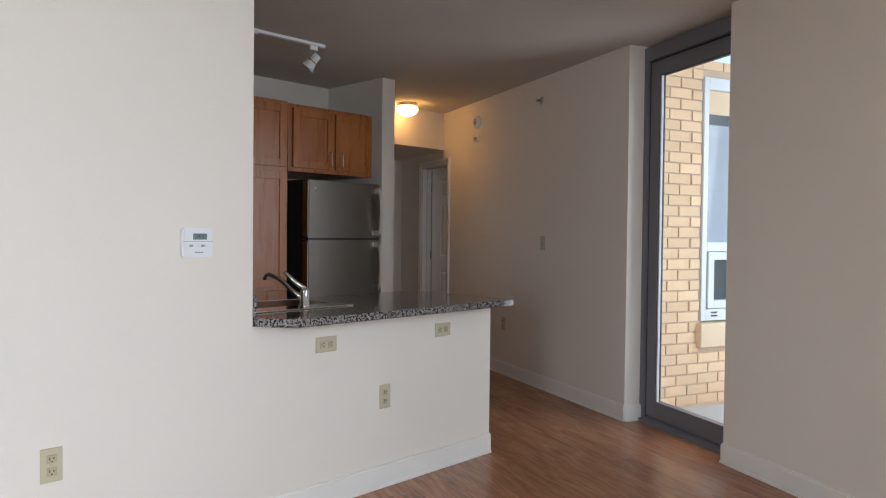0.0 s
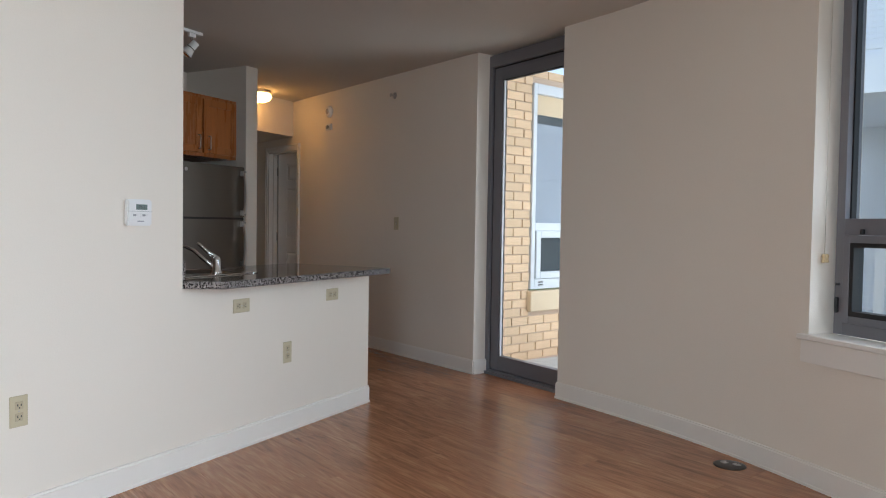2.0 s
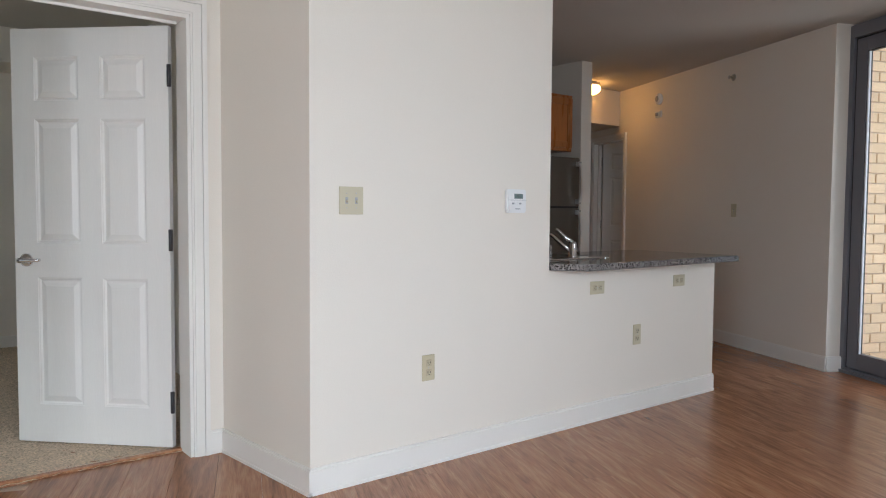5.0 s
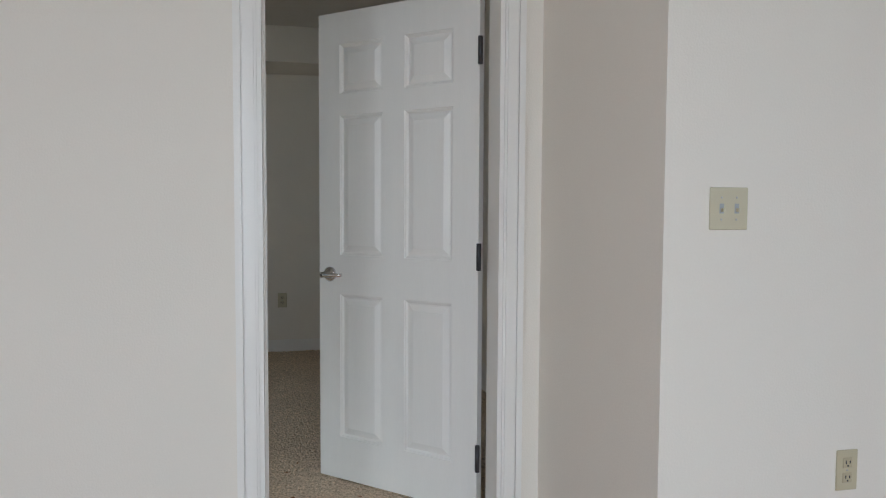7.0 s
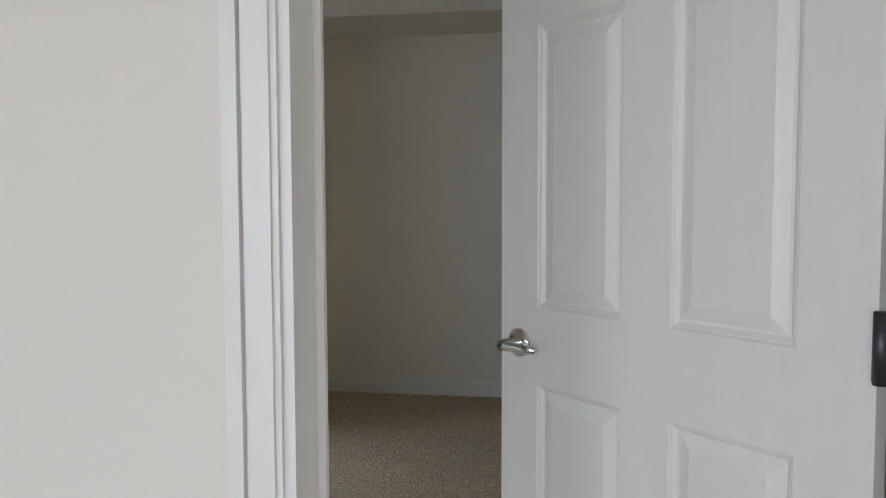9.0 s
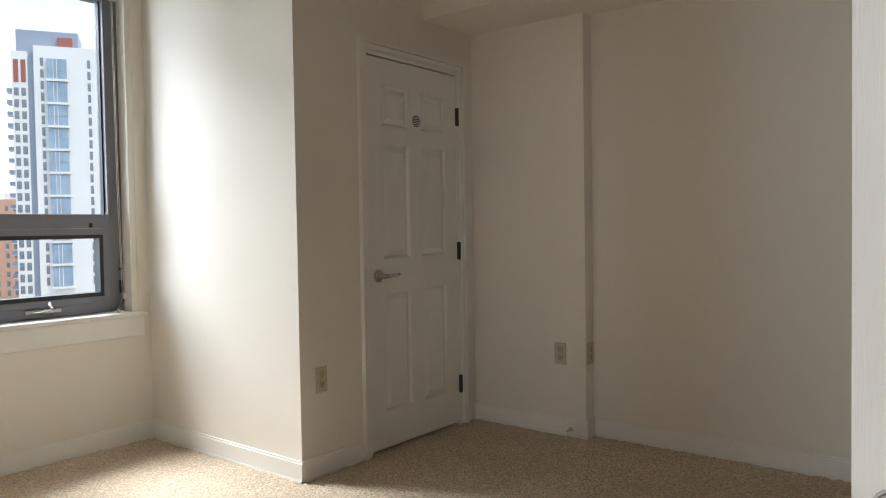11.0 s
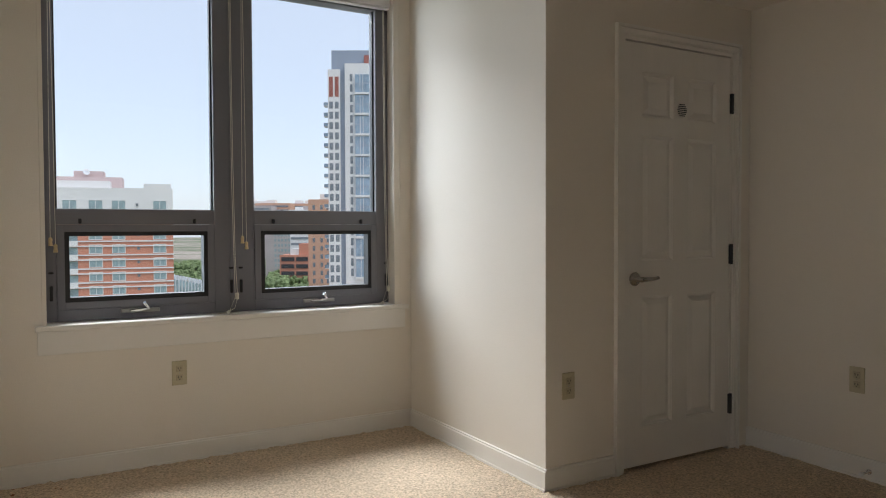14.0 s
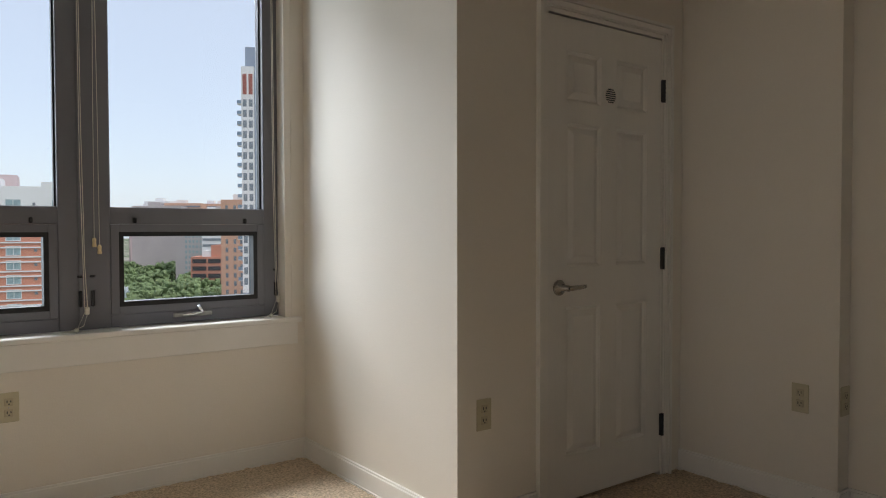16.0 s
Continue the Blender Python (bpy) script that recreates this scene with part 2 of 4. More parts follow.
def tube(bm, points, radius, sides=10, caps=True):
    pts = [Vector(p) for p in points]
    rings, up = [], Vector((0.13, 0.31, 0.94))
    for i, p in enumerate(pts):
        d = (pts[min(i + 1, len(pts) - 1)] - pts[max(i - 1, 0)]).normalized()
        a = d.cross(up)
        if a.length < 1e-3:
            a = d.cross(Vector((1, 0, 0)))
        a.normalize()
        b = d.cross(a)
        r = radius[i] if isinstance(radius, (list, tuple)) else radius
        rings.append([bm.verts.new(p + r * (math.cos(k * math.tau / sides) * a + math.sin(k * math.tau / sides) * b)) for k in range(sides)])
    for r0, r1 in zip(rings, rings[1:]):
        for k in range(sides):
            bm.faces.new((r0[k], r0[(k + 1) % sides], r1[(k + 1) % sides], r1[k])).smooth = True
    if caps:
        bm.faces.new(rings[0]), bm.faces.new(rings[-1][::-1])
    return bm


def lathe(bm, profile, m=None, sides=24):
    """A turned shape about z from (radius, height) pairs."""
    rings = []
    for r, z in profile:
        rings.append([bm.verts.new((r * math.cos(k * math.tau / sides), r * math.sin(k * math.tau / sides), z)) for k in range(sides)])
    for r0, r1 in zip(rings, rings[1:]):
        for k in range(sides):
            bm.faces.new((r0[k], r0[(k + 1) % sides], r1[(k + 1) % sides], r1[k])).smooth = True
    bm.faces.new(rings[0][::-1]), bm.faces.new(rings[-1])
    if m is not None:
        for r in rings:
            for v in r:
                v.co = m @ v.co
    return bm


def mesh_of(name, bm, mat):
    bmesh.ops.recalc_face_normals(bm, faces=bm.faces[:])
    data = bpy.data.meshes.new(name)
    bm.to_mesh(data)
    bm.free()
    data.materials.append(mat)
    return data


def part(name, bm, mat, parent, label="", m=None):
    ob = new(name, bm if isinstance(bm, bpy.types.Mesh) else mesh_of(name, bm, mat))
    ob.parent = parent
    if m is not None:
        ob.matrix_basis = m
    return tagged(ob, label)


def thing(name, label, category, m=None, group=""):
    ob = new(name)
    ob.empty_display_size = 0.1
    if m is not None:
        ob.matrix_basis = m
    return tagged(ob, label, category, group)


def structure(name, bm, mat, label):
    return tagged(new(name, mesh_of(name, bm, mat)), label, name.split("_")[0], "", "structure")


def strip(points, thickness, z0, z1, bm=None):
    """A wall along a line of (x, y) points; its thickness lies on the left of the walk."""
    bm = bm or bmesh.new()
    pts = [Vector(p) for p in points]
    nrm = []
    for i in range(len(pts)):
        d = (pts[min(i + 1, len(pts) - 1)] - pts[max(i - 1, 0)]).normalized()
        nrm.append(Vector((-d.y, d.x)))
    rings = []
    for p, q in zip(pts, nrm):
        o = p + thickness * q
        rings.append([bm.verts.new(c) for c in ((p.x, p.y, z0), (p.x, p.y, z1), (o.x, o.y, z1), (o.x, o.y, z0))])
    for r0, r1 in zip(rings, rings[1:]):
        for k in range(4):
            bm.faces.new((r0[k], r0[(k + 1) % 4], r1[(k + 1) % 4], r1[k]))
    bm.faces.new(rings[0]), bm.faces.new(rings[-1][::-1])
    return bm


def skirting(name, points, height=0.112, label="white painted baseboard along the wall"):
    """A baseboard with a worn sloping top; the room lies on the right of the walk."""
    bm = strip(points, -0.014, 0, height - 0.01)
    strip(points, -0.009, height - 0.01, height, bm)
    strip(points, -0.019, 0, 0.014, bm)
    return structure(name, bm, TRIM, label)

# ---- large structure ----
H = 2.55
HALL_A, HALL_B = Vector((0.198, 4.15)), Vector((-2.72, 5.40))  # straight outer wall of kitchen and hall
HALL_D = (HALL_B - HALL_A).normalized()
ARC_A, ARC_B, ARC_C = Vector((1.052, 3.735)), Vector((1.98, 3.30)), Vector((2.622, 2.731))
ARC = [(1 - u) ** 2 * ARC_A + 2 * u * (1 - u) * ARC_B + u * u * ARC_C for u in [k / 14 for k in range(15)]]
WIN_D = (ARC_C - ARC_B).normalized()
WIN_N = Vector((-WIN_D.y, WIN_D.x))
WIN_W = 1.785
WIN_E = ARC_C + WIN_D * WIN_W
EAST = 5.25
CORNER = ARC_C + WIN_D * ((EAST - ARC_C.x) / WIN_D.x)

structure("wall_kitchen", boxes((-0.12, 0, 0.0, 1.392, 0, H), (-0.12, 0, 1.392, 2.957, 0, 0.862)), PAINT, "white painted wall with half wall under a counter")
structure("wall_return", strip([(-0.755, -0.07), (0, 0)], 0.12, 0, H), PAINT, "white painted return wall beside the bedroom door")
structure("wall_bedroom_door", boxes((-0.89, -0.75, -0.215, 0.42, 0, H), (-0.89, -0.75, -1.075, -0.215, 2.06, H), (-0.89, -0.75, -1.6, -1.075, 0, H), (-0.80, -0.75, -4.85, -1.6, 0, H)), PAINT, "white painted wall with an open doorway to the bedroom")
structure("wall_divider", boxes((-4.75, -0.89, 0.3, 0.42, 0, H)), PAINT, "white painted wall between bedroom and kitchen")
HALL_Z = math.degrees(math.atan2(-HALL_D.y, -HALL_D.x))
HW = pose(HALL_A.x, HALL_A.y, 0, 0, 0, HALL_Z)  # along the hall wall: -x runs down the hall, the outside is +y
HO0, HO1, HT = -3.80, -3.05, 0.10  # doorway in the hall wall
bm = bmesh.new()
for row in ((-2.2, 0, 0, 0.3, 0, H), (HO1, -2.2, 0, HT, 0, H), (HO0, HO1, 0, HT, 2.03, H), (-5.1, HO0, 0, HT, 0, H)):
    box(bm, *row, HW)
structure("wall_hall_outer", bm, PAINT, "white painted long wall of kitchen and hall")
structure("wall_curved", strip(ARC, 0.3, 0, H), PAINT, "gently curved white painted outer wall")
bm = strip([ARC_C, WIN_E], 0.3, 0, 0.69)
strip([ARC_C, WIN_E], 0.3, 2.47, H, bm)
strip([WIN_E, CORNER], 0.3, 0, H, bm)
structure("wall_window_living", bm, PAINT, "white painted outer wall round the living room window")
# both walls stay out of view; their openings are added to light the room
structure("wall_east", boxes((EAST, EAST + 0.25, -4.8, -3.2, 0, H), (EAST, EAST + 0.25, 0.0, CORNER.y + 0.2, 0, H), (EAST, EAST + 0.25, -3.2, 0.0, 0, 0.7), (EAST, EAST + 0.25, -3.2, 0.0, 2.45, H)), PAINT, "unseen white painted outer wall with an added window opening")
structure("wall_south_living", boxes((-0.75, 2.9, -4.8, -4.51, 0, H), (4.2, EAST + 0.25, -4.8, -4.51, 0, H), (2.9, 4.2, -4.8, -4.51, 0, 0.7), (2.9, 4.2, -4.8, -4.51, 2.45, H)), PAINT, "unseen white painted outer wall with an added window opening")
structure("wall_window_bedroom", boxes((-1.047, -0.80, -4.820, -4.530, 0, H), (-2.867, -1.047, -4.820, -4.530, 0, 0.695), (-2.867, -1.047, -4.820, -4.530, 2.47, H), (-2.937, -2.867, -4.820, -4.530, 0, H)), PAINT, "white painted outer wall round the bedroom window")
structure("wall_pier", boxes((-3.383, -2.937, -4.820, -3.270, 0, H), (-4.150, -3.383, -3.390, -3.270, 2.047, H), (-4.632, -4.150, -4.820, -3.270, 0, H), (-4.150, -3.383, -4.820, -4.020, 0, H)), PAINT, "white painted closet wall with a corner pier")
structure("wall_bedroom_far", boxes((-4.632, -4.292, -3.270, -2.535, 0, 2.285), (-4.632, -4.382, -2.535, 0.30, 0, H)), PAINT, "white painted far bedroom wall with a shallow step")
structure("soffit", boxes((-4.632, -3.852, -3.270, 0.30, 2.285, H)), PAINT, "white painted dropped soffit along the ceiling")
structure("wall_kitchen_back", boxes((-2.75, -2.58, 0.42, 3.88, 0, H)), PAINT, "white painted wall behind the kitchen cabinets")
structure("wall_kitchen_stub", boxes((-2.58, -1.85, 3.745, 3.885, 0, H)), PAINT, "white painted end wall beside the refrigerator")
structure("wall_hall_header", boxes((-2.84, -2.72, 3.885, 5.6, 2.16, H), (-3.95, -2.84, 3.885, 6.3, 2.16, 2.28)), PAINT, "white painted dropped header over the hall")
structure("wall_hall_side", boxes((-3.95, -2.75, 3.75, 3.885, 0, 2.16)), PAINT, "painted hall side wall")
structure("wall_hall_end", boxes((-4.07, -3.95, 3.75, 6.0, 0, 2.28)), PAINT, "painted end wall of the hall")
bm = bmesh.new()
for row in ((-5.2, -5.1, 0, 2.5, 0, H), (-5.1, -2.0, 2.4, 2.5, 0, H), (-2.1, -2.0, 0.3, 0.6, 0, H), (-2.1, -2.0, 2.0, 2.4, 0, H), (-2.1, -2.0, 0.6, 2.0, 0, 1.1), (-2.1, -2.0, 0.6, 2.0, 2.0, H)):
    box(bm, *row, HW)
structure("wall_hall_room", bm, PAINT, "plain white painted room behind the hall door")
bm = bmesh.new()
box(bm, -5.1, -2.0, HT, 2.5, H - 0.03, H + 0.1, HW)
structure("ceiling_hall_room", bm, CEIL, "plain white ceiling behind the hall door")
bm = boxes((-5.7, EAST + 0.3, -4.85, 2.6, H, H + 0.18))
outline = [Vector((-5.7, 2.6)), Vector((ARC_C.x + 0.25, 2.6)), *[p + Vector((0.12, 0.22)) for p in reversed(ARC)], HALL_A + Vector((0.1, 0.25)), HALL_B + Vector((0.1, 0.25)), Vector((-5.7, 7.6))]
low = [bm.verts.new((p.x, p.y, H)) for p in outline]
top = [bm.verts.new((p.x, p.y, H + 0.18)) for p in outline]
bm.faces.new(low), bm.faces.new(top[::-1])
for i in range(len(low)):
    j = (i + 1) % len(low)
    bm.faces.new((low[i], low[j], top[j], top[i]))
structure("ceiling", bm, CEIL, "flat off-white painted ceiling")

FLOOR_UNDER = structure("floor", boxes((-5.6, EAST + 0.2, -4.7, 2.6, -0.2, -0.012), (-5.6, 2.8, 2.6, 7.5, -0.2, -0.0125)), MORTAR, "reddish brown oak laminate plank floor")
bm = bmesh.new()
nx, ny = 190, 190
x0, x1, y0, y1 = -4.74, -0.86, -4.75, 0.4
grid = [[bm.verts.new((x0 + (x1 - x0) * i / nx, y0 + (y1 - y0) * j / ny, 0.004 + 0.009 * noise.noise((i * 0.83, j * 0.79, 3.1)) + random.uniform(-0.003, 0.003))) for j in range(ny + 1)] for i in range(nx + 1)]
for i in range(nx):
    for j in range(ny):
        bm.faces.new((grid[i][j], grid[i + 1][j], grid[i + 1][j + 1], grid[i][j + 1])).smooth = True
carpet = structure("floor_carpet", bm, CARPET, "beige flecked loop pile bedroom carpet")
structure("threshold", soft(boxes((-0.905, -0.868, -1.045, -0.225, -0.01, 0.012)), 0.004), WOOD, "oak threshold strip between laminate and carpet")

skirting("baseboard_kitchen", [(0, 0), (0, 2.957), (-0.12, 2.957)])
skirting("baseboard_return", [(-0.75, -0.07), (0.014, 0.001)])
skirting("baseboard_door_north", [(-0.75, -0.15), (-0.75, -0.07)])
skirting("baseboard_door_south", [(-0.75, -4.5), (-0.75, -1.13)])
skirting("baseboard_hall", [HALL_A + HALL_D * 2.98, HALL_A + Vector((0.006, 0))])
skirting("baseboard_pilaster", [HALL_A, HALL_A + Vector((0.062, 0.128))])
skirting("baseboard_curved", [ARC_A + Vector((0.06, 0.14)), ARC_A, *ARC[1:], WIN_E, CORNER])
skirting("baseboard_window", [(-0.80, -4.530), (-2.937, -4.530)], 0.1)
skirting("baseboard_pier", [(-2.937, -4.530), (-2.937, -3.256)], 0.1)
skirting("baseboard_closet", [(-2.937, -3.270), (-3.335, -3.270)], 0.1)
skirting("baseboard_far_step", [(-4.292, -3.270), (-4.292, -2.521)], 0.1)
skirting("baseboard_step", [(-4.292, -2.535), (-4.382, -2.535)], 0.1)
skirting("baseboard_far", [(-4.382, -2.535), (-4.382, 0.280)], 0.1)
skirting("baseboard_stub", [(-1.85, 3.745), (-1.85, 3.885)])


def casing(name, width, m, head=2.06, size=0.075, jamb=0.14, label="white painted moulded door casing"):
    """A door frame; local x runs along the opening from 0 to width, the viewer stands at -y."""
    bm = bmesh.new()
    for d, a, b in ((0.0, 0.0, 1.0), (-0.006, 0.12, 0.62), (-0.011, 0.68, 0.98)):
        y0 = -0.012 + d
        box(bm, -size * b, -size * a, y0, 0.0, 0, head + size * b)
        box(bm, width + size * a, width + size * b, y0, 0.0, 0, head + size * b)
        box(bm, -size * a, width + size * a, y0, 0.0, head + size * a, head + size * b)
    box(bm, -0.003, 0.016, -0.004, jamb, 0, head)
    box(bm, width - 0.016, width + 0.003, -0.004, jamb, 0, head)
    box(bm, 0.016, width - 0.016, -0.004, jamb, head - 0.018, head + 0.003)
    box(bm, 0.016, 0.028, jamb - 0.05, jamb - 0.038, 0, head - 0.018)
    box(bm, 0.028, width - 0.028, jamb - 0.05, jamb - 0.038, head - 0.03, head - 0.018)
    ob = structure(name, bm, TRIM, label)
    ob.matrix_basis = m
    return ob


casing("trim_bedroom_door", 0.86, pose(-0.75, -1.075, 0, 0, 0, 90))
casing("trim_closet_door", 0.767, pose(-3.383, -3.2700, 0, 0, 0, 180), head=2.047, size=0.047, jamb=0.12)
casing("trim_hall_door", HO1 - HO0, HW @ pose(HO0, 0, 0), head=2.02, size=0.055, jamb=HT)

# ---- doors ----
PANELS = [(z0, z1) for z0, z1 in ((0.20, 0.83), (1.0, 1.60), (1.69, 1.90))]


def lever(parent, m, mat, label="metal lever door handle"):
    h = part("door_handle", lathe(bmesh.new(), [(0.033, 0), (0.033, 0.006), (0.026, 0.011), (0.013, 0.014), (0.0125, 0.058), (0.004, 0.06)]), mat, parent, label, m)
    bm = tube(bmesh.new(), [(0, 0, 0.052), (0.02, 0, 0.056), (0.07, 0.002, 0.056), (0.105, 0.004, 0.05)], [0.011, 0.011, 0.0095, 0.008], 10)
    part("lever", bm, mat, h)
    part("keyhole", lathe(bmesh.new(), [(0.004, 0.06), (0.004, 0.0625)], sides=10), INK, h)
    return h


def six_panel_door(name, label, w, m, handle_metal=CHROME, swap=1, hinge_side=1, handle_y=-1):
    """Local x from the hinges at 0 to w; y is the thickness."""
    d = thing(name, label, "door", m)
    st, mid = 0.112 * w / 0.77, 0.105 * w / 0.77
    pw = (w - 2 * st - mid) / 2
    cols = ((st, st + pw), (st + pw + mid, w - st))
    bm = bmesh.new()
    t, core = 0.0175, 0.005
    box(bm, 0.002, w - 0.002, -core, core, 0.014, 2.033)
    for x0, x1 in ((0, st), (st + pw, st + pw + mid), (w - st, w)):
        box(bm, x0, x1, -t, t, 0.012, 2.035)
    zs = [0.012, 0.20, 0.83, 1.0, 1.60, 1.69, 1.90, 2.035]
    for z0, z1 in zip(zs[::2], zs[1::2]):
        for x0, x1 in cols:
            box(bm, x0, x1, -t, t, z0, z1)
    part("leaf", bm, DOOR, d)
    for x0, x1 in cols:
        for z0, z1 in PANELS:
            bm = bmesh.new()
            for s in (-1, 1):
                rings = []
                for inset, y in ((0.0, t - 0.0005), (0.003, t - 0.004), (0.006, t - 0.0045), (0.013, core + 0.0005), (0.019, core + 0.001), (0.042, t - 0.0025), (0.043, t - 0.002)):
                    rings.append([bm.verts.new((x, s * y, z)) for x, z in ((x0 + inset, z0 + inset), (x1 - inset, z0 + inset), (x1 - inset, z1 - inset), (x0 + inset, z1 - inset))])
                for r0, r1 in zip(rings, rings[1:]):
                    for k in range(4):
                        bm.faces.new((r0[k], r0[(k + 1) % 4], r1[(k + 1) % 4], r1[k]))
                bm.faces.new(rings[-1])
            part("panel", bm, DOOR, d)
    for z in (0.235, 1.02, 1.80):
        bm = boxes((-0.012, 0.006, 0.0, 0.004 * hinge_side, z - 0.05, z + 0.05))
        h = part("hinge", bm, DARKMETAL, d, "dark metal butt hinge", pose(0, t * hinge_side, 0))
        part("knuckle", tube(bmesh.new(), [(-0.006, 0.006 * hinge_side, z - 0.052), (-0.006, 0.006 * hinge_side, z + 0.052)], 0.0095, 10), DARKMETAL, h)
    for s in (-1, 1):
        # the rosette's axis points out of the face, its lever towards the hinges
        turn = Matrix(((-1, 0, 0, w - 0.062), (0, 0, s, s * t), (0, s, 0, 0.915), (0, 0, 0, 1)))
        lever(d, turn, handle_metal)
    return d


six_panel_door("bedroom_door", "white six-panel door standing half open into the bedroom", 0.805, pose(-0.922, -0.250, 0, 0, 0, -135))
six_panel_door("closet_door", "closed white six-panel closet door with a round vent", 0.732, handle_metal=DARKNICKEL, m=pose(-4.132, -3.285, 0.010) @ Matrix.Diagonal((1, 1, 0.988, 1)))
six_panel_door("hall_door", "white six-panel door standing open at the end of the hall", 0.715, HW @ pose(HO0 + 0.012, HT + 0.015, 0, 0, 0, 86))
vent = thing("door_vent", "small round louvred vent set in the closet door", "vent", pose(-3.7720, -3.2680, 1.728, 0, 0, 180))
part("rim", lathe(bmesh.new(), [(0.036, 0), (0.036, 0.003), (0.032, 0.004)], pose(0, 0, 0, 90, 0, 0)), TRIM, vent)
for k in range(7):
    z = -0.027 + k * 0.009
    r = math.sqrt(0.033 ** 2 - z * z) * 0.95
    part("slat", boxes((-r, r, -0.0062, -0.0038, z - 0.0022, z + 0.0022)), BEZEL if k % 2 < 2 else TRIM, vent)

# ---- windows ----


def window_unit(parent, w, h0, h1, rail0, rail1, x, fl=0.045, fw=0.105):
    """Fixed light over an awning sash; local x to the right, the room at -y."""
    f = part("window_frame", boxes((x, x + fl, -0.03, 0.06, h0, h1), (x + w - fw, x + w, -0.03, 0.06, h0, h1), (x + fl, x + w - fw, -0.03, 0.06, h0, h0 + 0.055), (x + fl, x + w - fw, -0.03, 0.06, h1 - 0.05, h1), (x + fl, x + w - fw, -0.03, 0.06, rail0, rail1), bevel=0.002), FRAME, parent, "dark grey painted metal frame")
    part("gasket", boxes((x + fl, x + fl + 0.008, 0.0, 0.03, rail1, h1 - 0.05), (x + w - fw - 0.008, x + w - fw, 0.0, 0.03, rail1, h1 - 0.05)), BLACK, f)
    pane = part("pane", boxes((x + fl, x + w - fw, 0.012, 0.018, rail1, h1 - 0.05)), GLASS, parent)
    pane.visible_shadow = False
    a0, a1, b0, b1 = x + fl + 0.001, x + w - fw - 0.001, h0 + 0.056, rail0 - 0.001
    s = part("sash", boxes((a0, a0 + 0.034, -0.036, 0.03, b0, b1), (a1 - 0.034, a1, -0.036, 0.03, b0, b1), (a0 + 0.034, a1 - 0.034, -0.036, 0.03, b0, b0 + 0.034), (a0 + 0.034, a1 - 0.034, -0.036, 0.03, b1 - 0.034, b1), bevel=0.002), FRAME, parent, "grey opening lower sash")
    c0, c1, d0, d1 = a0 + 0.034, a1 - 0.034, b0 + 0.034, b1 - 0.034
    part("gasket", boxes((c0, c0 + 0.02, -0.034, 0.028, d0, d1), (c1 - 0.02, c1, -0.034, 0.028, d0, d1), (c0 + 0.02, c1 - 0.02, -0.034, 0.028, d0, d0 + 0.022), (c0 + 0.02, c1 - 0.02, -0.034, 0.028, d1 - 0.02, d1)), BLACK, s, "black rubber gasket")
    pane = part("pane", boxes((c0 + 0.02, c1 - 0.02, 0.0, 0.006, d0 + 0.022, d1 - 0.02)), GLASS, s)
    pane.visible_shadow = False
    xc = (a0 + a1) / 2
    k = part("crank", soft(boxes((xc - 0.09, xc + 0.09, -0.046, -0.03, h0 + 0.026, h0 + 0.046)), 0.004), NICKEL, parent, "metal window crank plate")
    part("crank_handle", tube(bmesh.new(), [(xc - 0.05, -0.046, h0 + 0.036), (xc, -0.056, h0 + 0.04), (xc + 0.035, -0.07, h0 + 0.05), (xc + 0.012, -0.085, h0 + 0.078)], [0.007, 0.008, 0.0095, 0.008], 8), CHROME, k)
    for q in (a0 + 0.1, a1 - 0.1):
        part("clip", soft(boxes((q - 0.007, q + 0.007, -0.05, -0.03, rail0 + 0.004, rail0 + 0.028)), 0.003), BLACK, parent)
    for q in (x + 0.022, x + w - 0.022):
        part("catch", soft(boxes((q - 0.007, q + 0.007, -0.048, -0.03, h0 + 0.10, h0 + 0.17)), 0.003), BLACK, parent, "black sash catch")
        part("latch_pin", soft(boxes((q - 0.011, q + 0.011, -0.042, -0.03, h0 + 0.226, h0 + 0.236)), 0.003), BLACK, parent)


WB = pose(-1.0670, -4.6450, 0, 0, 0, 180)  # bedroom window, local x runs to -X
win = tagged(thing("window_1", "two-light grey metal window above the bedroom sill", "window", WB), kind="structure")
window_unit(win, 0.875, 0.722, 2.46, 1.18, 1.255, 0.0)
window_unit(win, 0.89, 0.722, 2.46, 1.18, 1.255, 0.88, 0.097, 0.08)
part("mullion", boxes((0.85, 0.905, -0.036, 0.05, 0.722, 2.46)), FRAME, win)
structure("sill_bedroom", soft(boxes((-2.912, -1.017, -4.680, -4.505, 0.692, 0.718)), 0.004), TRIM, "white painted window sill with coiled blind cords")
structure("trim_apron_bedroom", soft(boxes((-2.892, -1.027, -4.530, -4.515, 0.585, 0.692)), 0.002), TRIM, "white painted apron board under the sill")
structure("trim_reveal_bedroom", boxes((-2.882, -2.833, -4.620, -4.532, 0.718, 2.468), (-1.066, -1.048, -4.620, -4.532, 0.718, 2.468)), PAINT, "white plaster window reveal")

ang = math.degrees(math.atan2(WIN_D.y, WIN_D.x))
wo = ARC_C + WIN_N * 0.135
win = tagged(thing("window_2", "two-light grey metal window above the living room sill", "window", pose(wo.x, wo.y, 0, 0, 0, ang)), kind="structure")
window_unit(win, 0.87, 0.712, 2.46, 1.17, 1.245, 0.04)
window_unit(win, 0.87, 0.712, 2.46, 1.17, 1.245, 0.91, 0.097, 0.08)
SL = pose(ARC_C.x, ARC_C.y, 0, 0, 0, ang)
bm = bmesh.new()
box(bm, -0.045, WIN_W + 0.04, -0.03, 0.13, 0.68, 0.706, SL)
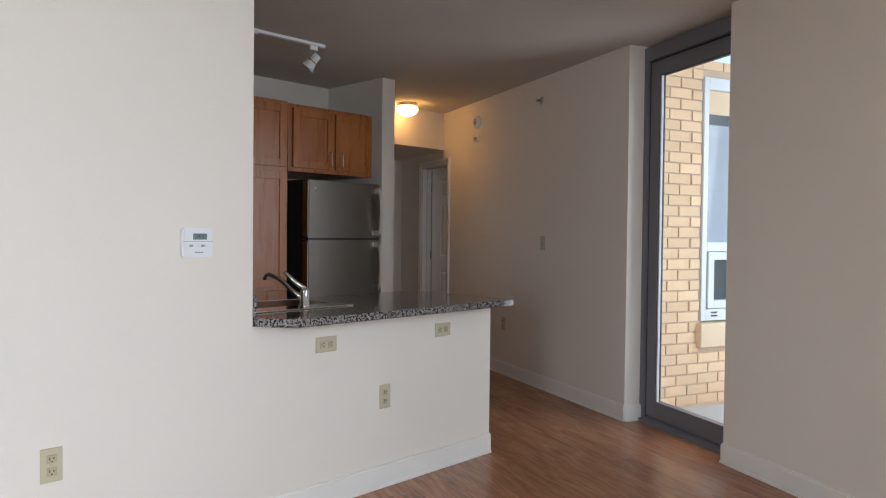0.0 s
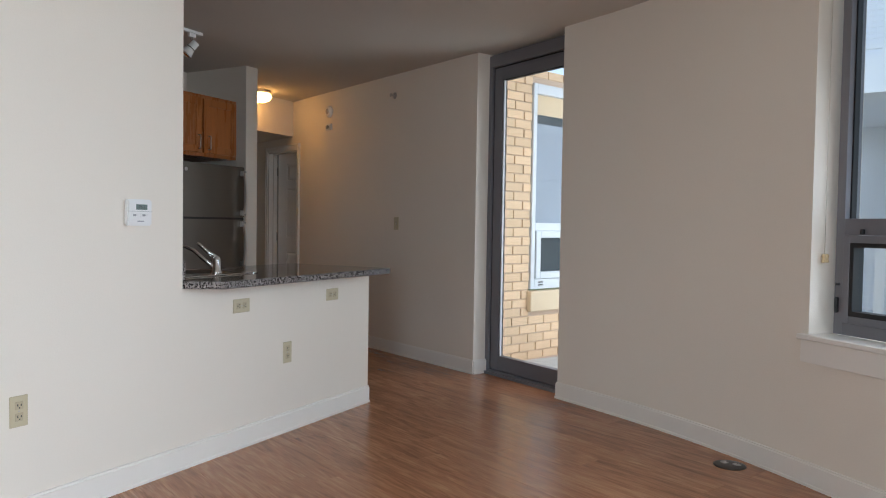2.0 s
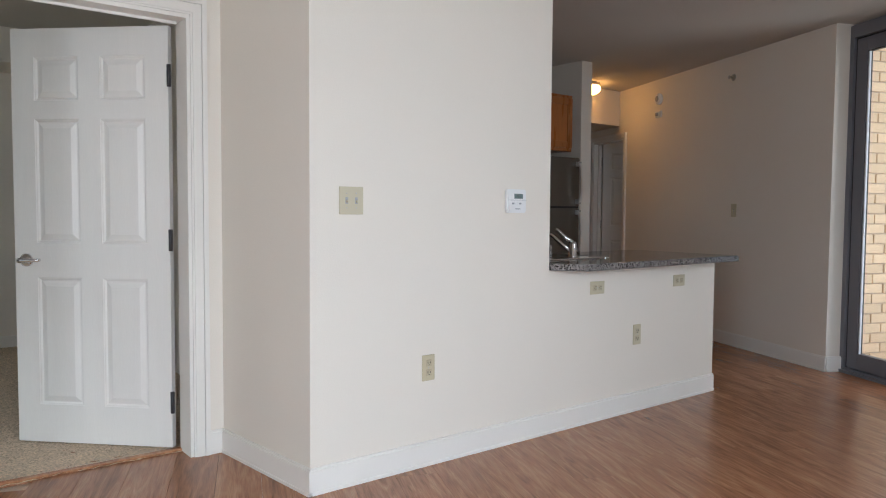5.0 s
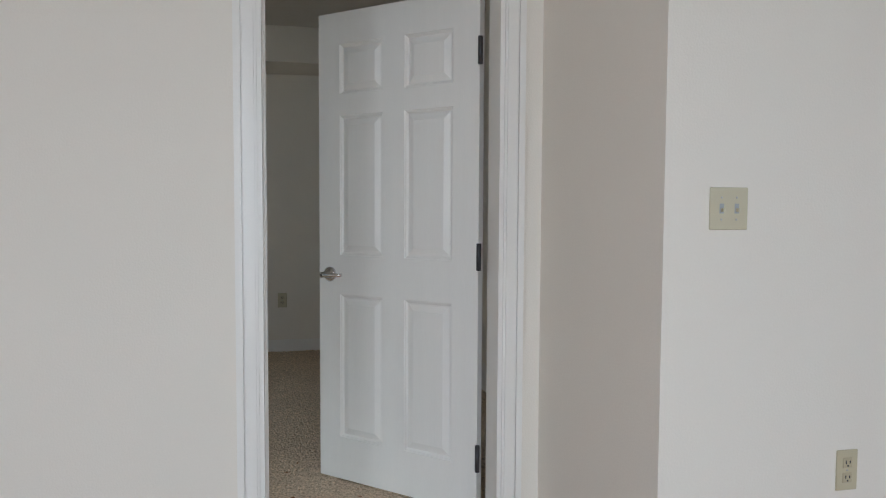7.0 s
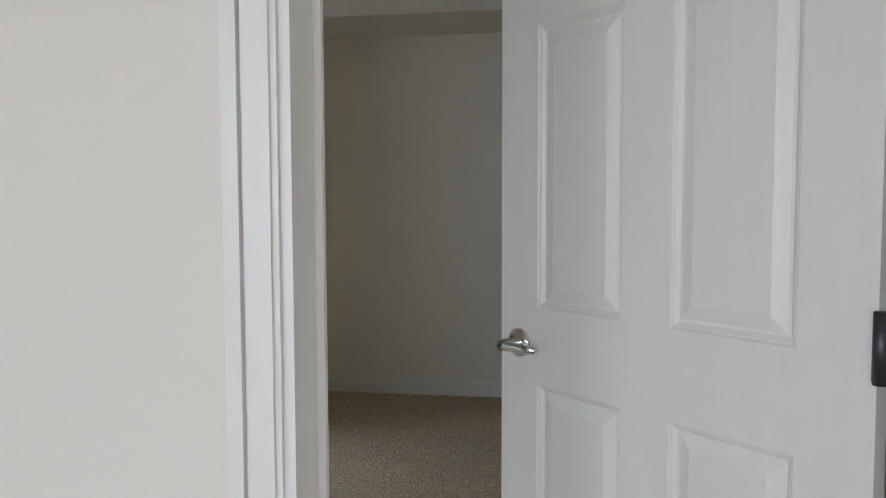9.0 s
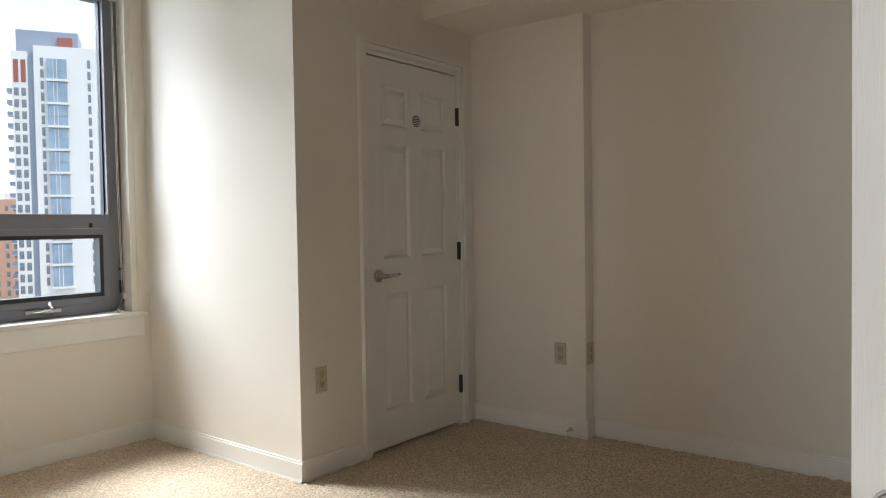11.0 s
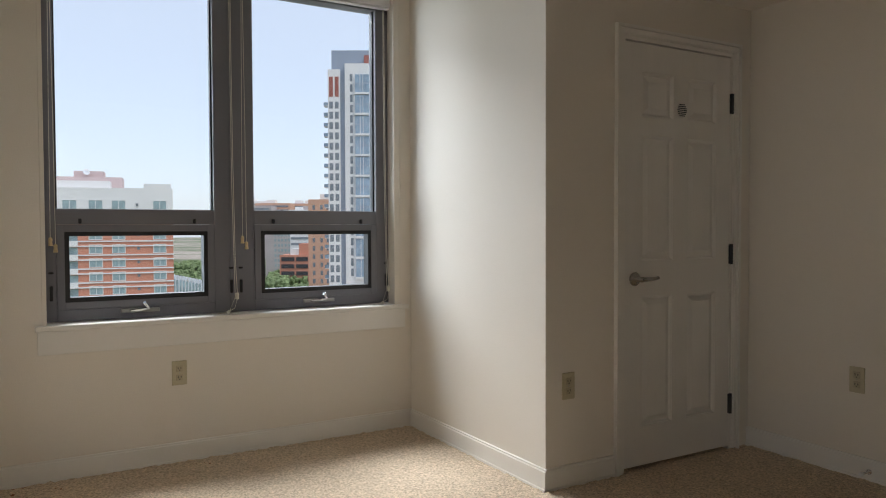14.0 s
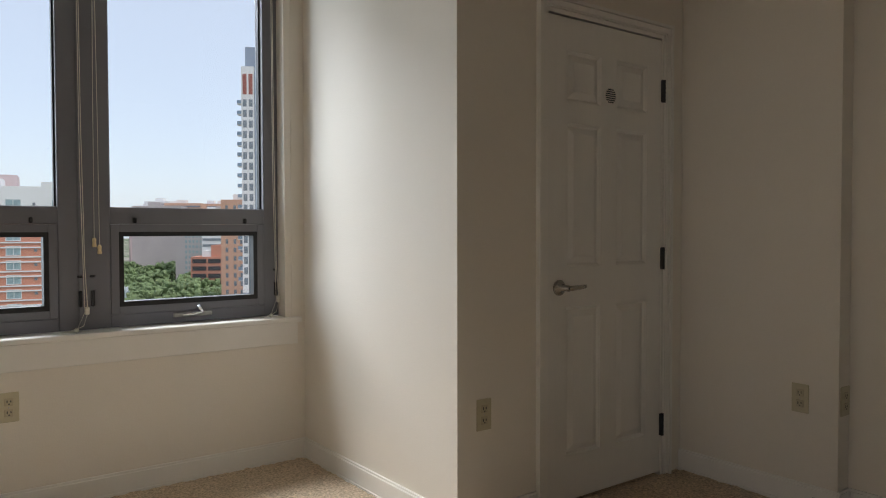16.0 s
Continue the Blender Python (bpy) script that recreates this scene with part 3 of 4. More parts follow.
structure("sill_living", soft(bm, 0.004), TRIM, "white painted living room window sill")
bm = bmesh.new()
box(bm, -0.03, WIN_W + 0.03, -0.016, 0, 0.575, 0.68, SL)
structure("trim_apron_living", soft(bm, 0.002), TRIM, "white painted apron board under the sill")

# glazed balcony door, recessed in the outer wall
gd_a, gd_b = HALL_A + Vector((0.055, 0.135)), ARC_A + Vector((0.075, 0.115))
gd_d = (gd_b - gd_a).normalized()
GD = pose(gd_a.x, gd_a.y, 0, 0, 0, math.degrees(math.atan2(gd_d.y, gd_d.x)))
gw = (gd_b - gd_a).length
door = tagged(thing("door_2", "grey metal framed glass balcony door", "door", GD), kind="structure")
part("door_frame", boxes((0, 0.042, -0.02, 0.09, 0, 2.535), (gw - 0.042, gw, -0.02, 0.09, 0, 2.535), (0.042, gw - 0.042, -0.028, 0.09, 2.44, 2.535), (0.042, gw - 0.042, -0.02, 0.09, 0.0, 0.035), bevel=0.002), FRAME, door, "dark grey painted metal frame")
part("sash", boxes((0.05, 0.145, 0.0, 0.05, 0.04, 2.43), (gw - 0.145, gw - 0.05, 0.0, 0.05, 0.04, 2.43), (0.145, gw - 0.145, 0.0, 0.05, 0.04, 0.155), (0.145, gw - 0.145, 0.0, 0.05, 2.335, 2.43), bevel=0.002), FRAME, door)
part("gasket", boxes((0.145, 0.151, 0.008, 0.042, 0.155, 2.335), (0.151, gw - 0.151, 0.008, 0.042, 2.329, 2.335), (0.044, 0.05, 0.0, 0.05, 0.035, 2.44), (0.05, gw - 0.05, 0.0, 0.05, 2.43, 2.44)), BLACK, door)
p = part("pane", boxes((0.145, gw - 0.145, 0.022, 0.028, 0.155, 2.335)), GLASS, door)
p.visible_shadow = False
# the bright reflection along the left sash edge, built as a white strip
part("glazing_bead", boxes((0.1512, 0.163, 0.006, 0.02, 0.155, 2.328)), WHITEMETAL, door, "white strip for the reflection on the aluminium sash edge")
structure("threshold_balcony", strip([gd_a - Vector((0, 0.05)), gd_b - Vector((0, 0.05))], 0.1, -0.01, 0.02), FRAME, "grey metal balcony door threshold")

# ---- kitchen ----
counter = thing("countertop", "polished speckled dark granite counter on the half wall", "countertop")
bm = bmesh.new()
o = [(-0.66, 1.40), (-0.005, 1.40), (0.02, 1.40), (0.165, 1.50), (0.165, 2.965), (-0.66, 2.965)]
lo, hi = [bm.verts.new((x, y, 0.863)) for x, y in o], [bm.verts.new((x, y, 0.9)) for x, y in o]
bm.faces.new(lo[::-1]), bm.faces.new(hi)
for i in range(len(o)):
    j = (i + 1) % len(o)
    bm.faces.new((lo[i], lo[j], hi[j], hi[i]))
part("slab", soft(bm, 0.004), GRANITE, counter)
part("splashback", soft(boxes((-0.66, -0.002, 1.394, 1.415, 0.902, 0.995)), 0.003), GRANITE, counter)
sink = thing("kitchen_sink", "stainless steel sink set in the granite counter", "sink")
bm = boxes((-0.60, -0.14, 1.44, 1.475, 0.9, 0.907), (-0.60, -0.14, 2.02, 2.055, 0.9, 0.907), (-0.60, -0.56, 1.475, 2.02, 0.9, 0.907), (-0.27, -0.14, 1.475, 2.02, 0.9, 0.907))
part("rim", soft(bm, 0.002), CHROME, sink)
part("basin", boxes((-0.56, -0.27, 1.475, 2.02, 0.901, 0.9035)), STEEL, sink)
tap = thing("kitchen_faucet", "chrome single-lever kitchen faucet on the sink", "faucet", pose(-0.2, 1.80, 0.907))
part("base", lathe(bmesh.new(), [(0.03, 0), (0.03, 0.006), (0.023, 0.012), (0.022, 0.075), (0.018, 0.09), (0.004, 0.093)]), CHROME, tap)
part("spout", tube(bmesh.new(), [(0, 0, 0.03), (-0.05, -0.03, 0.07), (-0.11, -0.06, 0.125), (-0.165, -0.09, 0.15), (-0.185, -0.1, 0.145), (-0.188, -0.102, 0.125)], [0.012, 0.011, 0.01, 0.0095, 0.0095, 0.0105], 12), CHROME, tap)
part("handle", tube(bmesh.new(), [(0, 0, 0.085), (-0.03, -0.03, 0.115), (-0.06, -0.06, 0.155), (-0.07, -0.07, 0.165)], [0.014, 0.011, 0.009, 0.006], 10), CHROME, tap)


def shaker(parent, y0, y1, z0, z1, x, handle=None):
    """A framed cabinet door that faces +x."""
    r = 0.058
    d = part("cabinet_door", boxes((x, x + 0.02, y0, y0 + r, z0, z1), (x, x + 0.02, y1 - r, y1, z0, z1), (x, x + 0.0199, y0 + r, y1 - r, z0, z0 + r), (x, x + 0.0199, y0 + r, y1 - r, z1 - r, z1), bevel=0.002), CABINET, parent)
    part("door_panel", boxes((x, x + 0.011, y0 + r, y1 - r, z0 + r, z1 - r)), CABINET, d)
    if handle:
        y, z = handle
        bm = tube(bmesh.new(), [(x + 0.02, y, z), (x + 0.045, y, z), (x + 0.047, y, z + 0.01), (x + 0.047, y, z + 0.10), (x + 0.045, y, z + 0.11), (x + 0.02, y, z + 0.11)], 0.005, 8)
        part("handle", bm, NICKEL, d, "satin nickel bar handle")


for n, (y0, y1) in enumerate(((1.65, 2.24), (2.245, 2.845))):
    cab = thing("pantry_cabinet", "tall cherry-stained wooden pantry cabinet beside the refrigerator", "cabinet", group="kitchen cabinets")
    part("body", boxes((-2.58, -1.89, y0, y1, 0.1, 2.235)), CABINET, cab)
    part("plinth", boxes((-2.58, -1.95, y0, y1, 0, 0.1)), CABINET, cab)
    shaker(cab, y0 + 0.02, y1 - 0.02, 1.745, 2.205, -1.89, (y0 + 0.05, 1.77))
    shaker(cab, y0 + 0.02, y1 - 0.02, 0.86, 1.71, -1.89, (y0 + 0.05, 1.2))
    shaker(cab, y0 + 0.02, y1 - 0.02, 0.12, 0.835, -1.89, (y0 + 0.05, 0.68))
cab = thing("wall_cabinet", "cherry-stained two-door cabinet hung over the refrigerator", "cabinet", group="kitchen cabinets")
part("body", boxes((-2.58, -1.89, 2.85, 3.665, 1.72, 2.225)), CABINET, cab)
shaker(cab, 2.885, 3.262, 1.75, 2.195, -1.89, (3.225, 1.78))
shaker(cab, 3.285, 3.65, 1.75, 2.195, -1.89, (3.335, 1.78))

fridge = thing("refrigerator", "stainless steel top-freezer refrigerator with long handles", "refrigerator")
part("body", soft(boxes((-2.55, -1.885, 2.985, 3.70, 0.03, 1.665)), 0.006), STAINLESS_DARK, fridge, "black refrigerator cabinet")
for z0, z1, hz0, hz1 in ((1.222, 1.66, 1.24, 1.625), (0.09, 1.205, 0.80, 1.19)):
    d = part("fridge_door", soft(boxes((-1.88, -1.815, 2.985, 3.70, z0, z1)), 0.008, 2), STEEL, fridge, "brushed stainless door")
    part("edge_strip", boxes((-1.884, -1.8195, 2.979, 2.9845, z0 + 0.01, z1 - 0.01)), CHROME, d)
    bow = [(-1.775 + 0.022 * math.sin(math.pi * k / 8), hz0 + (hz1 - hz0) * k / 8) for k in range(9)]
    bm = bmesh.new()
    rings = [[bm.verts.new(c) for c in ((x - 0.006, 3.638, z), (x + 0.006, 3.642, z), (x + 0.006, 3.668, z), (x - 0.006, 3.672, z))] for x, z in bow]
    for r0, r1 in zip(rings, rings[1:]):
        for k in range(4):
            bm.faces.new((r0[k], r0[(k + 1) % 4], r1[(k + 1) % 4], r1[k]))
    bm.faces.new(rings[0]), bm.faces.new(rings[-1][::-1])
    h = part("handle", bm, BRIGHTSTEEL, d, "bright steel bar handle")
    for z in (hz0, hz1 - 0.045):
        part("handle_mount", soft(boxes((-1.815, -1.766, 3.64, 3.67, z, z + 0.045)), 0.004), NICKEL, h)
part("door_gap", boxes((-1.88, -1.824, 2.99, 3.695, 1.205, 1.222)), BLACK, fridge, "black gasket between the doors")
part("badge", lathe(bmesh.new(), [(0.016, 0), (0.016, 0.002), (0.012, 0.003)], pose(-1.815, 3.05, 1.60, 0, 90, 0), 20), NICKEL, fridge)
for y in (3.05, 3.64):
    part("foot", boxes((-1.95, -1.90, y - 0.02, y + 0.02, 0, 0.03)), BLACK, fridge)

track = thing("track_light", "white ceiling track light with a small spot head", "ceiling light")
part("rail", soft(boxes((-1.395, -1.36, 1.45, 2.79, 2.53, 2.55)), 0.002), WHITE, track)
part("feed_box", soft(boxes((-1.405, -1.35, 2.05, 2.26, 2.515, 2.549)), 0.003), WHITE, track)
for y in (1.75, 2.70):
    s = part("spot_arm", soft(boxes((-1.39, -1.365, y - 0.03, y + 0.03, 2.50, 2.53)), 0.003), WHITE, track)
    part("stem", tube(bmesh.new(), [(-1.378, y, 2.5), (-1.378, y, 2.45)], 0.008), CHROME, s)
    tilt = pose(-1.378, y, 2.43, 0, 40, 45)
    head = part("spot_head", lathe(bmesh.new(), [(0.018, 0.05), (0.027, 0.046), (0.029, 0.0), (0.031, -0.012), (0.047, -0.062), (0.043, -0.064), (0.02, -0.035)], tilt, 20), WHITE, s)
    part("rim", lathe(bmesh.new(), [(0.044, -0.060), (0.049, -0.060), (0.049, -0.068), (0.044, -0.068), (0.02, -0.05)], tilt, 20), CHROME, head, "bright reflector rim")
    part("band", lathe(bmesh.new(), [(0.0295, -0.004), (0.0315, -0.004), (0.0325, -0.010), (0.0305, -0.010)], tilt, 20), BLACK, head)

cl = thing("hall_ceiling_light", "lit opal glass flush ceiling light in the hall", "ceiling light", pose(-2.56, 4.70, 2.55))
part("canopy", lathe(bmesh.new(), [(0.10, 0), (0.10, -0.028), (0.096, -0.032)]), NICKEL, cl)
part("shade", lathe(bmesh.new(), [(0.088, -0.031), (0.106, -0.046), (0.108, -0.07), (0.092, -0.1), (0.052, -0.122), (0.01, -0.128)]), LAMPGLASS, cl, "glowing opal glass bowl")

# ---- small wall things ----


def outlet(m, label="ivory duplex power outlet on the wall", flat=False):
    """Local x and z across the plate; it faces -y."""
    o = thing("power_outlet", label, "outlet", m @ pose(0, 0, 0, 0, 90 if flat else 0, 0), "power outlets")
    part("plate", soft(boxes((-0.036, 0.036, -0.006, 0.0, -0.06, 0.06)), 0.0025), IVORY, o)
    for z in (-0.022, 0.022):
        s = part("socket", soft(boxes((-0.0165, 0.0165, -0.0085, -0.004, z - 0.0155, z + 0.0155)), 0.003), IVORY_DARK, o)
        for q, h in ((-0.0065, 0.0045), (0.0065, 0.0035)):
            part("slot", boxes((q - 0.0017, q + 0.0017, -0.0092, -0.0083, z + 0.002 - h, z + 0.003 + h)), INK, s)
        part("ground_slot", boxes((-0.0025, 0.0025, -0.0092, -0.0083, z - 0.0105, z - 0.006)), INK, s)
    part("screw", lathe(bmesh.new(), [(0.003, 0), (0.002, 0.0012)], pose(0, -0.006, 0, 90, 0, 0), 8), NICKEL, o)
    return o


def toggle_plate(m, gangs, label):
    w = 0.036 if gangs == 1 else 0.0585
    o = thing("light_switch", label, "switch", m, "light switches")
    part("plate", soft(boxes((-w, w, -0.006, 0, -0.058, 0.058)), 0.0025), IVORY, o)
    for x in ((0,) if gangs == 1 else (-0.023, 0.023)):
        # raised grey patch that paints the shade round each toggle
        s = part("switch_slot", boxes((x - 0.0065, x + 0.0065, -0.0068, -0.005, -0.0135, 0.0135)), GREYINK, o, "grey patch for the shaded slot round the toggle")
        bm = boxes((x - 0.004, x + 0.004, -0.019, -0.006, -0.009, 0.001))
        part("toggle", soft(bm, 0.0015), IVORY, s)
        for z in (-0.03, 0.03):
            part("screw", lathe(bmesh.new(), [(0.003, 0), (0.002, 0.0012)], pose(x, -0.006, z, 90, 0, 0), 8), NICKEL, o)
    return o




def on_w(y, z):
    return pose(0, y, z, 0, 0, 90)


outlet(on_w(0.602, 0.452)), outlet(on_w(2.142, 0.452))
outlet(on_w(1.778, 0.75), "ivory power outlet set sideways under the counter", True)
outlet(on_w(2.555, 0.75), "ivory power outlet set sideways under the counter", True)
toggle_plate(on_w(0.192, 1.21), 2, "ivory double toggle light switch plate")


def on_hall(x, z):
    s = (x - HALL_A.x) / HALL_D.x
    q = HALL_A + HALL_D * s
    return pose(q.x, q.y, z, 0, 0, HALL_Z)


toggle_plate(on_hall(-0.81, 1.195), 1, "ivory single toggle light switch on the hall wall")
outlet(on_hall(-1.42, 0.46))
outlet(pose(-3.0620, -3.2700, 0.453, 0, 0, 180)), outlet(pose(-1.6390, -4.5300, 0.444, 0, 0, 180))
outlet(pose(-4.2920, -2.6880, 0.451, 0, 0, 90)), outlet(pose(-4.3390, -2.5350, 0.46, 0, 0, 180)), outlet(pose(-4.3820, -0.9850, 0.43, 0, 0, 90))

th = thing("thermostat", "white digital wall thermostat with a small screen", "thermostat", on_w(1.131, 1.221))
part("body", soft(boxes((-0.064, 0.064, -0.028, 0, -0.058, 0.058)), 0.006, 2), WHITE, th)
part("cover_seam", boxes((-0.062, 0.062, -0.0288, -0.027, 0.004, 0.0055)), GREYINK, th)
part("screen", boxes((-0.022, 0.036, -0.0295, -0.0275, 0.012, 0.036)), LCD, th, "grey lcd screen")
for x, z, w in ((-0.03, -0.012, 0.008), (-0.012, -0.012, 0.006), (0.004, -0.006, 0.006), (0.018, -0.012, 0.008), (0.004, -0.017, 0.006), (0.034, -0.012, 0.006)):
    part("button", soft(boxes((x - w, x + w, -0.031, -0.0275, z - 0.0045, z + 0.0045)), 0.0015), GREYINK if w > 0.007 else WHITE, th)
part("printed_bar", boxes((-0.015, 0.02, -0.0285, -0.0278, -0.041, -0.036)), GREYINK, th)
txt = bpy.data.curves.new("reading", "FONT")
txt.body, txt.size, txt.align_x, txt.align_y = "76.2", 0.02, "CENTER", "CENTER"
txt.materials.append(INK)
r = new("reading", txt)
r.parent = th
r.matrix_basis = pose(0.007, -0.0298, 0.024, 90, 0, 0)

sm = thing("alarm_strobe", "white round alarm sounder on the hall wall", "alarm", on_hall(-1.95, 2.345))
part("body", lathe(bmesh.new(), [(0.06, 0), (0.06, 0.018), (0.05, 0.032), (0.01, 0.036)], pose(0, 0, 0, 90, 0, 0)), WHITE, sm)
part("grille", lathe(bmesh.new(), [(0.03, 0.034), (0.028, 0.038), (0.004, 0.039)], pose(0, 0, 0, 90, 0, 0)), GREYINK, sm)
sm = thing("strobe_light", "small white strobe box on the hall wall", "alarm", on_hall(-1.95, 2.19))
part("body", soft(boxes((-0.05, 0.05, -0.022, 0, -0.035, 0.03)), 0.004), WHITE, sm)
part("lens", soft(boxes((-0.022, 0.022, -0.042, -0.022, -0.022, 0.012)), 0.006), GREYINK, sm)
sp = thing("wall_sprinkler", "metal sidewall fire sprinkler on the wall", "sprinkler", on_hall(-0.86, 2.36))
part("plate", lathe(bmesh.new(), [(0.03, 0), (0.027, 0.006), (0.012, 0.008)], pose(0, 0, 0, 90, 0, 0)), NICKEL, sp)
part("nozzle", lathe(bmesh.new(), [(0.008, 0.005), (0.008, 0.04), (0.016, 0.042), (0.016, 0.045)], pose(0, 0, 0, 90, 0, 0), 12), NICKEL, sp)

fb = thing("floor_box", "dark round metal floor outlet cover", "floor outlet", pose(2.285, 2.83, 0))
part("cover", lathe(bmesh.new(), [(0.078, 0), (0.078, 0.004), (0.07, 0.007), (0.02, 0.0075)], sides=32), FLOORPLATE, fb)
for a in (0.4, 2.5):
    part("cap", lathe(bmesh.new(), [(0.022, 0.0074), (0.02, 0.0085)], pose(0.035 * math.cos(a), 0.035 * math.sin(a), 0), 16), NICKEL, fb)
ds = thing("door_stop", "small metal door stop on the baseboard", "door stop", pose(-4.2770, -2.6200, 0.045, 0, 90, 0))
part("rod", lathe(bmesh.new(), [(0.012, 0), (0.012, 0.004), (0.005, 0.006), (0.005, 0.06)], sides=12), CHROME, ds)
part("tip", lathe(bmesh.new(), [(0.009, 0.058), (0.009, 0.072), (0.006, 0.075)], sides=12), WHITE, ds, "white rubber tip")


def blind(name, m, width, cords, label):
    b = thing(name, label, "blind", m)
    part("headrail", soft(boxes((0.01, width - 0.01, -0.085, -0.045, 2.425, 2.468)), 0.003), WHITE, b)
    part("stacked_slats", soft(boxes((0.015, width - 0.015, -0.083, -0.047, 2.412, 2.424)), 0.003), WHITE, b)
    for x, z, kind in cords:
        bm = bmesh.new()
        y = -0.062
        if kind == "tassel":
            for q, dz in ((-0.009, 0.0), (0.012, -0.03)):
                tube(bm, [(x + q * 0.3, y, 2.41), (x + q * 0.8, y, 1.7), (x + q, y, z + dz)], 0.0013, 6)
            c = part("cord", bm, CORD, b)
            for q, dz in ((-0.009, 0.0), (0.012, -0.03)):
                part("tassel", lathe(bmesh.new(), [(0.004, 0.0), (0.0085, -0.006), (0.009, -0.014), (0.0075, -0.02), (0.010, -0.036), (0.009, -0.040)], pose(x + q, y, z + dz), 12), WOODBLOCK, c, "pale turned tassel")
        else:
            tube(bm, [(x, y, 2.41), (x + 0.004, y, 1.6), (x + 0.012, y, 1.0), (x + 0.02, y - 0.01, 0.80), (x + 0.002, y - 0.02, 0.745), (x - 0.05, y - 0.035, 0.724), (x - 0.085, y - 0.02, 0.722), (x - 0.06, y + 0.0, 0.722), (x - 0.01, y - 0.03, 0.722), (x + 0.015, y - 0.05, 0.722)], 0.0018, 6)
            tube(bm, [(x - 0.006, y, 2.41), (x - 0.002, y, 1.4), (x + 0.01, y, 0.8), (x - 0.02, y - 0.01, 0.735), (x - 0.075, y - 0.04, 0.723)], 0.0015, 6)
            c = part("cord", bm, CORD, b)
            part("cord_lock", soft(boxes((x + 0.008, x + 0.026, y - 0.018, y - 0.004, 0.79, 0.825)), 0.004), CORD, c)
            part("cord_knot", lathe(bmesh.new(), [(0.004, 0), (0.010, 0.006), (0.010, 0.014), (0.004, 0.02)], pose(x - 0.03, y - 0.03, 0.719), 10), CORD, c)
    return b


blind("window_blind", WB, 0.875, [(0.03, 1.12, "tassel"), (0.855, 0, "loop")], "raised white blind with hanging pull cords")
blind("window_blind", WB @ pose(0.88, 0, 0), 0.89, [(0.035, 1.12, "tassel"), (0.85, 0, "loop")], "raised white blind with hanging pull cords")
lb = thing("blind_cord", "pale blind cord with two tassels beside the window", "cord", pose(ARC_C.x, ARC_C.y, 0, 0, 0, ang))
c = part("cord", tube(bmesh.new(), [(0.012, 0.07, 2.45), (0.012, 0.07, 1.08)], 0.0015, 6), CORD, lb)
for q in (-0.010, 0.010):
    part("tassel", lathe(bmesh.new(), [(0.004, 0.0), (0.009, -0.006), (0.0095, -0.014), (0.0075, -0.02), (0.010, -0.036), (0.009, -0.04)], pose(0.016, 0.07 + q, 1.08), 12), WOODBLOCK, lb)

# ---- balcony outside the glass door ----
structure("balcony_floor", strip([gd_a + Vector((0.02, 0.08)), gd_b + Vector((0.6, -0.2))], 2.3, -0.25, 0.05), CONCRETE, "pale concrete balcony floor")
structure("balcony_soffit", strip([gd_a + Vector((0.02, 0.1)), gd_b + Vector((0.6, -0.2))], 1.9, 2.56, 2.8), WHITEMETAL, "white painted slab of the balcony above")
BX = 0.30  # outer face of the brick wall, which faces +x
NW0, NW1, NZ0, NZ1 = 5.075, 6.05, 0.62, 2.47
brick_wall = structure("wall_brick", boxes((BX - 0.3, BX - 0.012, 4.42, NW0, -0.2, 2.6), (BX - 0.3, BX - 0.012, NW0, NW1, -0.2, NZ0 - 0.2), (BX - 0.3, BX - 0.012, NW1, 6.6, -0.2, 2.6), (BX - 0.3, BX - 0.012, NW0, NW1, NZ1, 2.6)), MORTAR, "tan brick side wall of the balcony")
TILT = pose(BX, NW0, 0, 0, 0, -20) @ pose(-BX, -NW0, 0)
brick_wall.matrix_basis = TILT
NWM = TILT @ pose(BX - 0.03, NW0, 0, 0, 0, 90)
win = tagged(thing("window_3", "white metal framed window in the brick balcony wall", "window", NWM), kind="structure")
w = NW1 - NW0
part("window_frame", boxes((0, 0.05, -0.045, 0.05, NZ0, NZ1), (w - 0.05, w, -0.045, 0.05, NZ0, NZ1), (0.05, w - 0.05, -0.045, 0.05, NZ0, NZ0 + 0.09), (0.05, w - 0.05, -0.045, 0.05, NZ1 - 0.09, NZ1), (0.05, w - 0.05, -0.045, 0.05, 1.15, 1.22), bevel=0.003), WHITEMETAL, win, "pale blue-white metal frame")
part("sash", boxes((0.055, 0.115, -0.06, 0.02, NZ0 + 0.095, 1.145), (w - 0.115, w - 0.055, -0.06, 0.02, NZ0 + 0.095, 1.145), (0.115, w - 0.115, -0.06, 0.02, NZ0 + 0.095, NZ0 + 0.155), (0.115, w - 0.115, -0.06, 0.02, 1.085, 1.145), bevel=0.003), WHITEMETAL, win)
part("pane", boxes((0.05, w - 0.05, 0.0, 0.01, 1.22, NZ1 - 0.09)), DARKGLASS, win, "opaque pane coloured like a mirrored pale sky")
part("pane", boxes((0.115, w - 0.115, -0.01, 0.0, NZ0 + 0.155, 1.085)), BEZEL, win, "dark lower pane")
part("raised_blind", boxes((0.055, w - 0.055, -0.006, -0.001, 2.2, NZ1 - 0.092)), STONE, win, "raised blind behind the glass")
# dark strip laid on the pane as the blind's shadow
part("blind_shadow", boxes((0.055, w - 0.055, -0.004, -0.0005, 2.12, 2.2)), BEZEL, win)
for z in (NZ0 + 0.03, NZ0 + 0.055):
    part("weep_slot", boxes((0.10, 0.17, -0.0462, -0.044, z, z + 0.012)), INK, win)
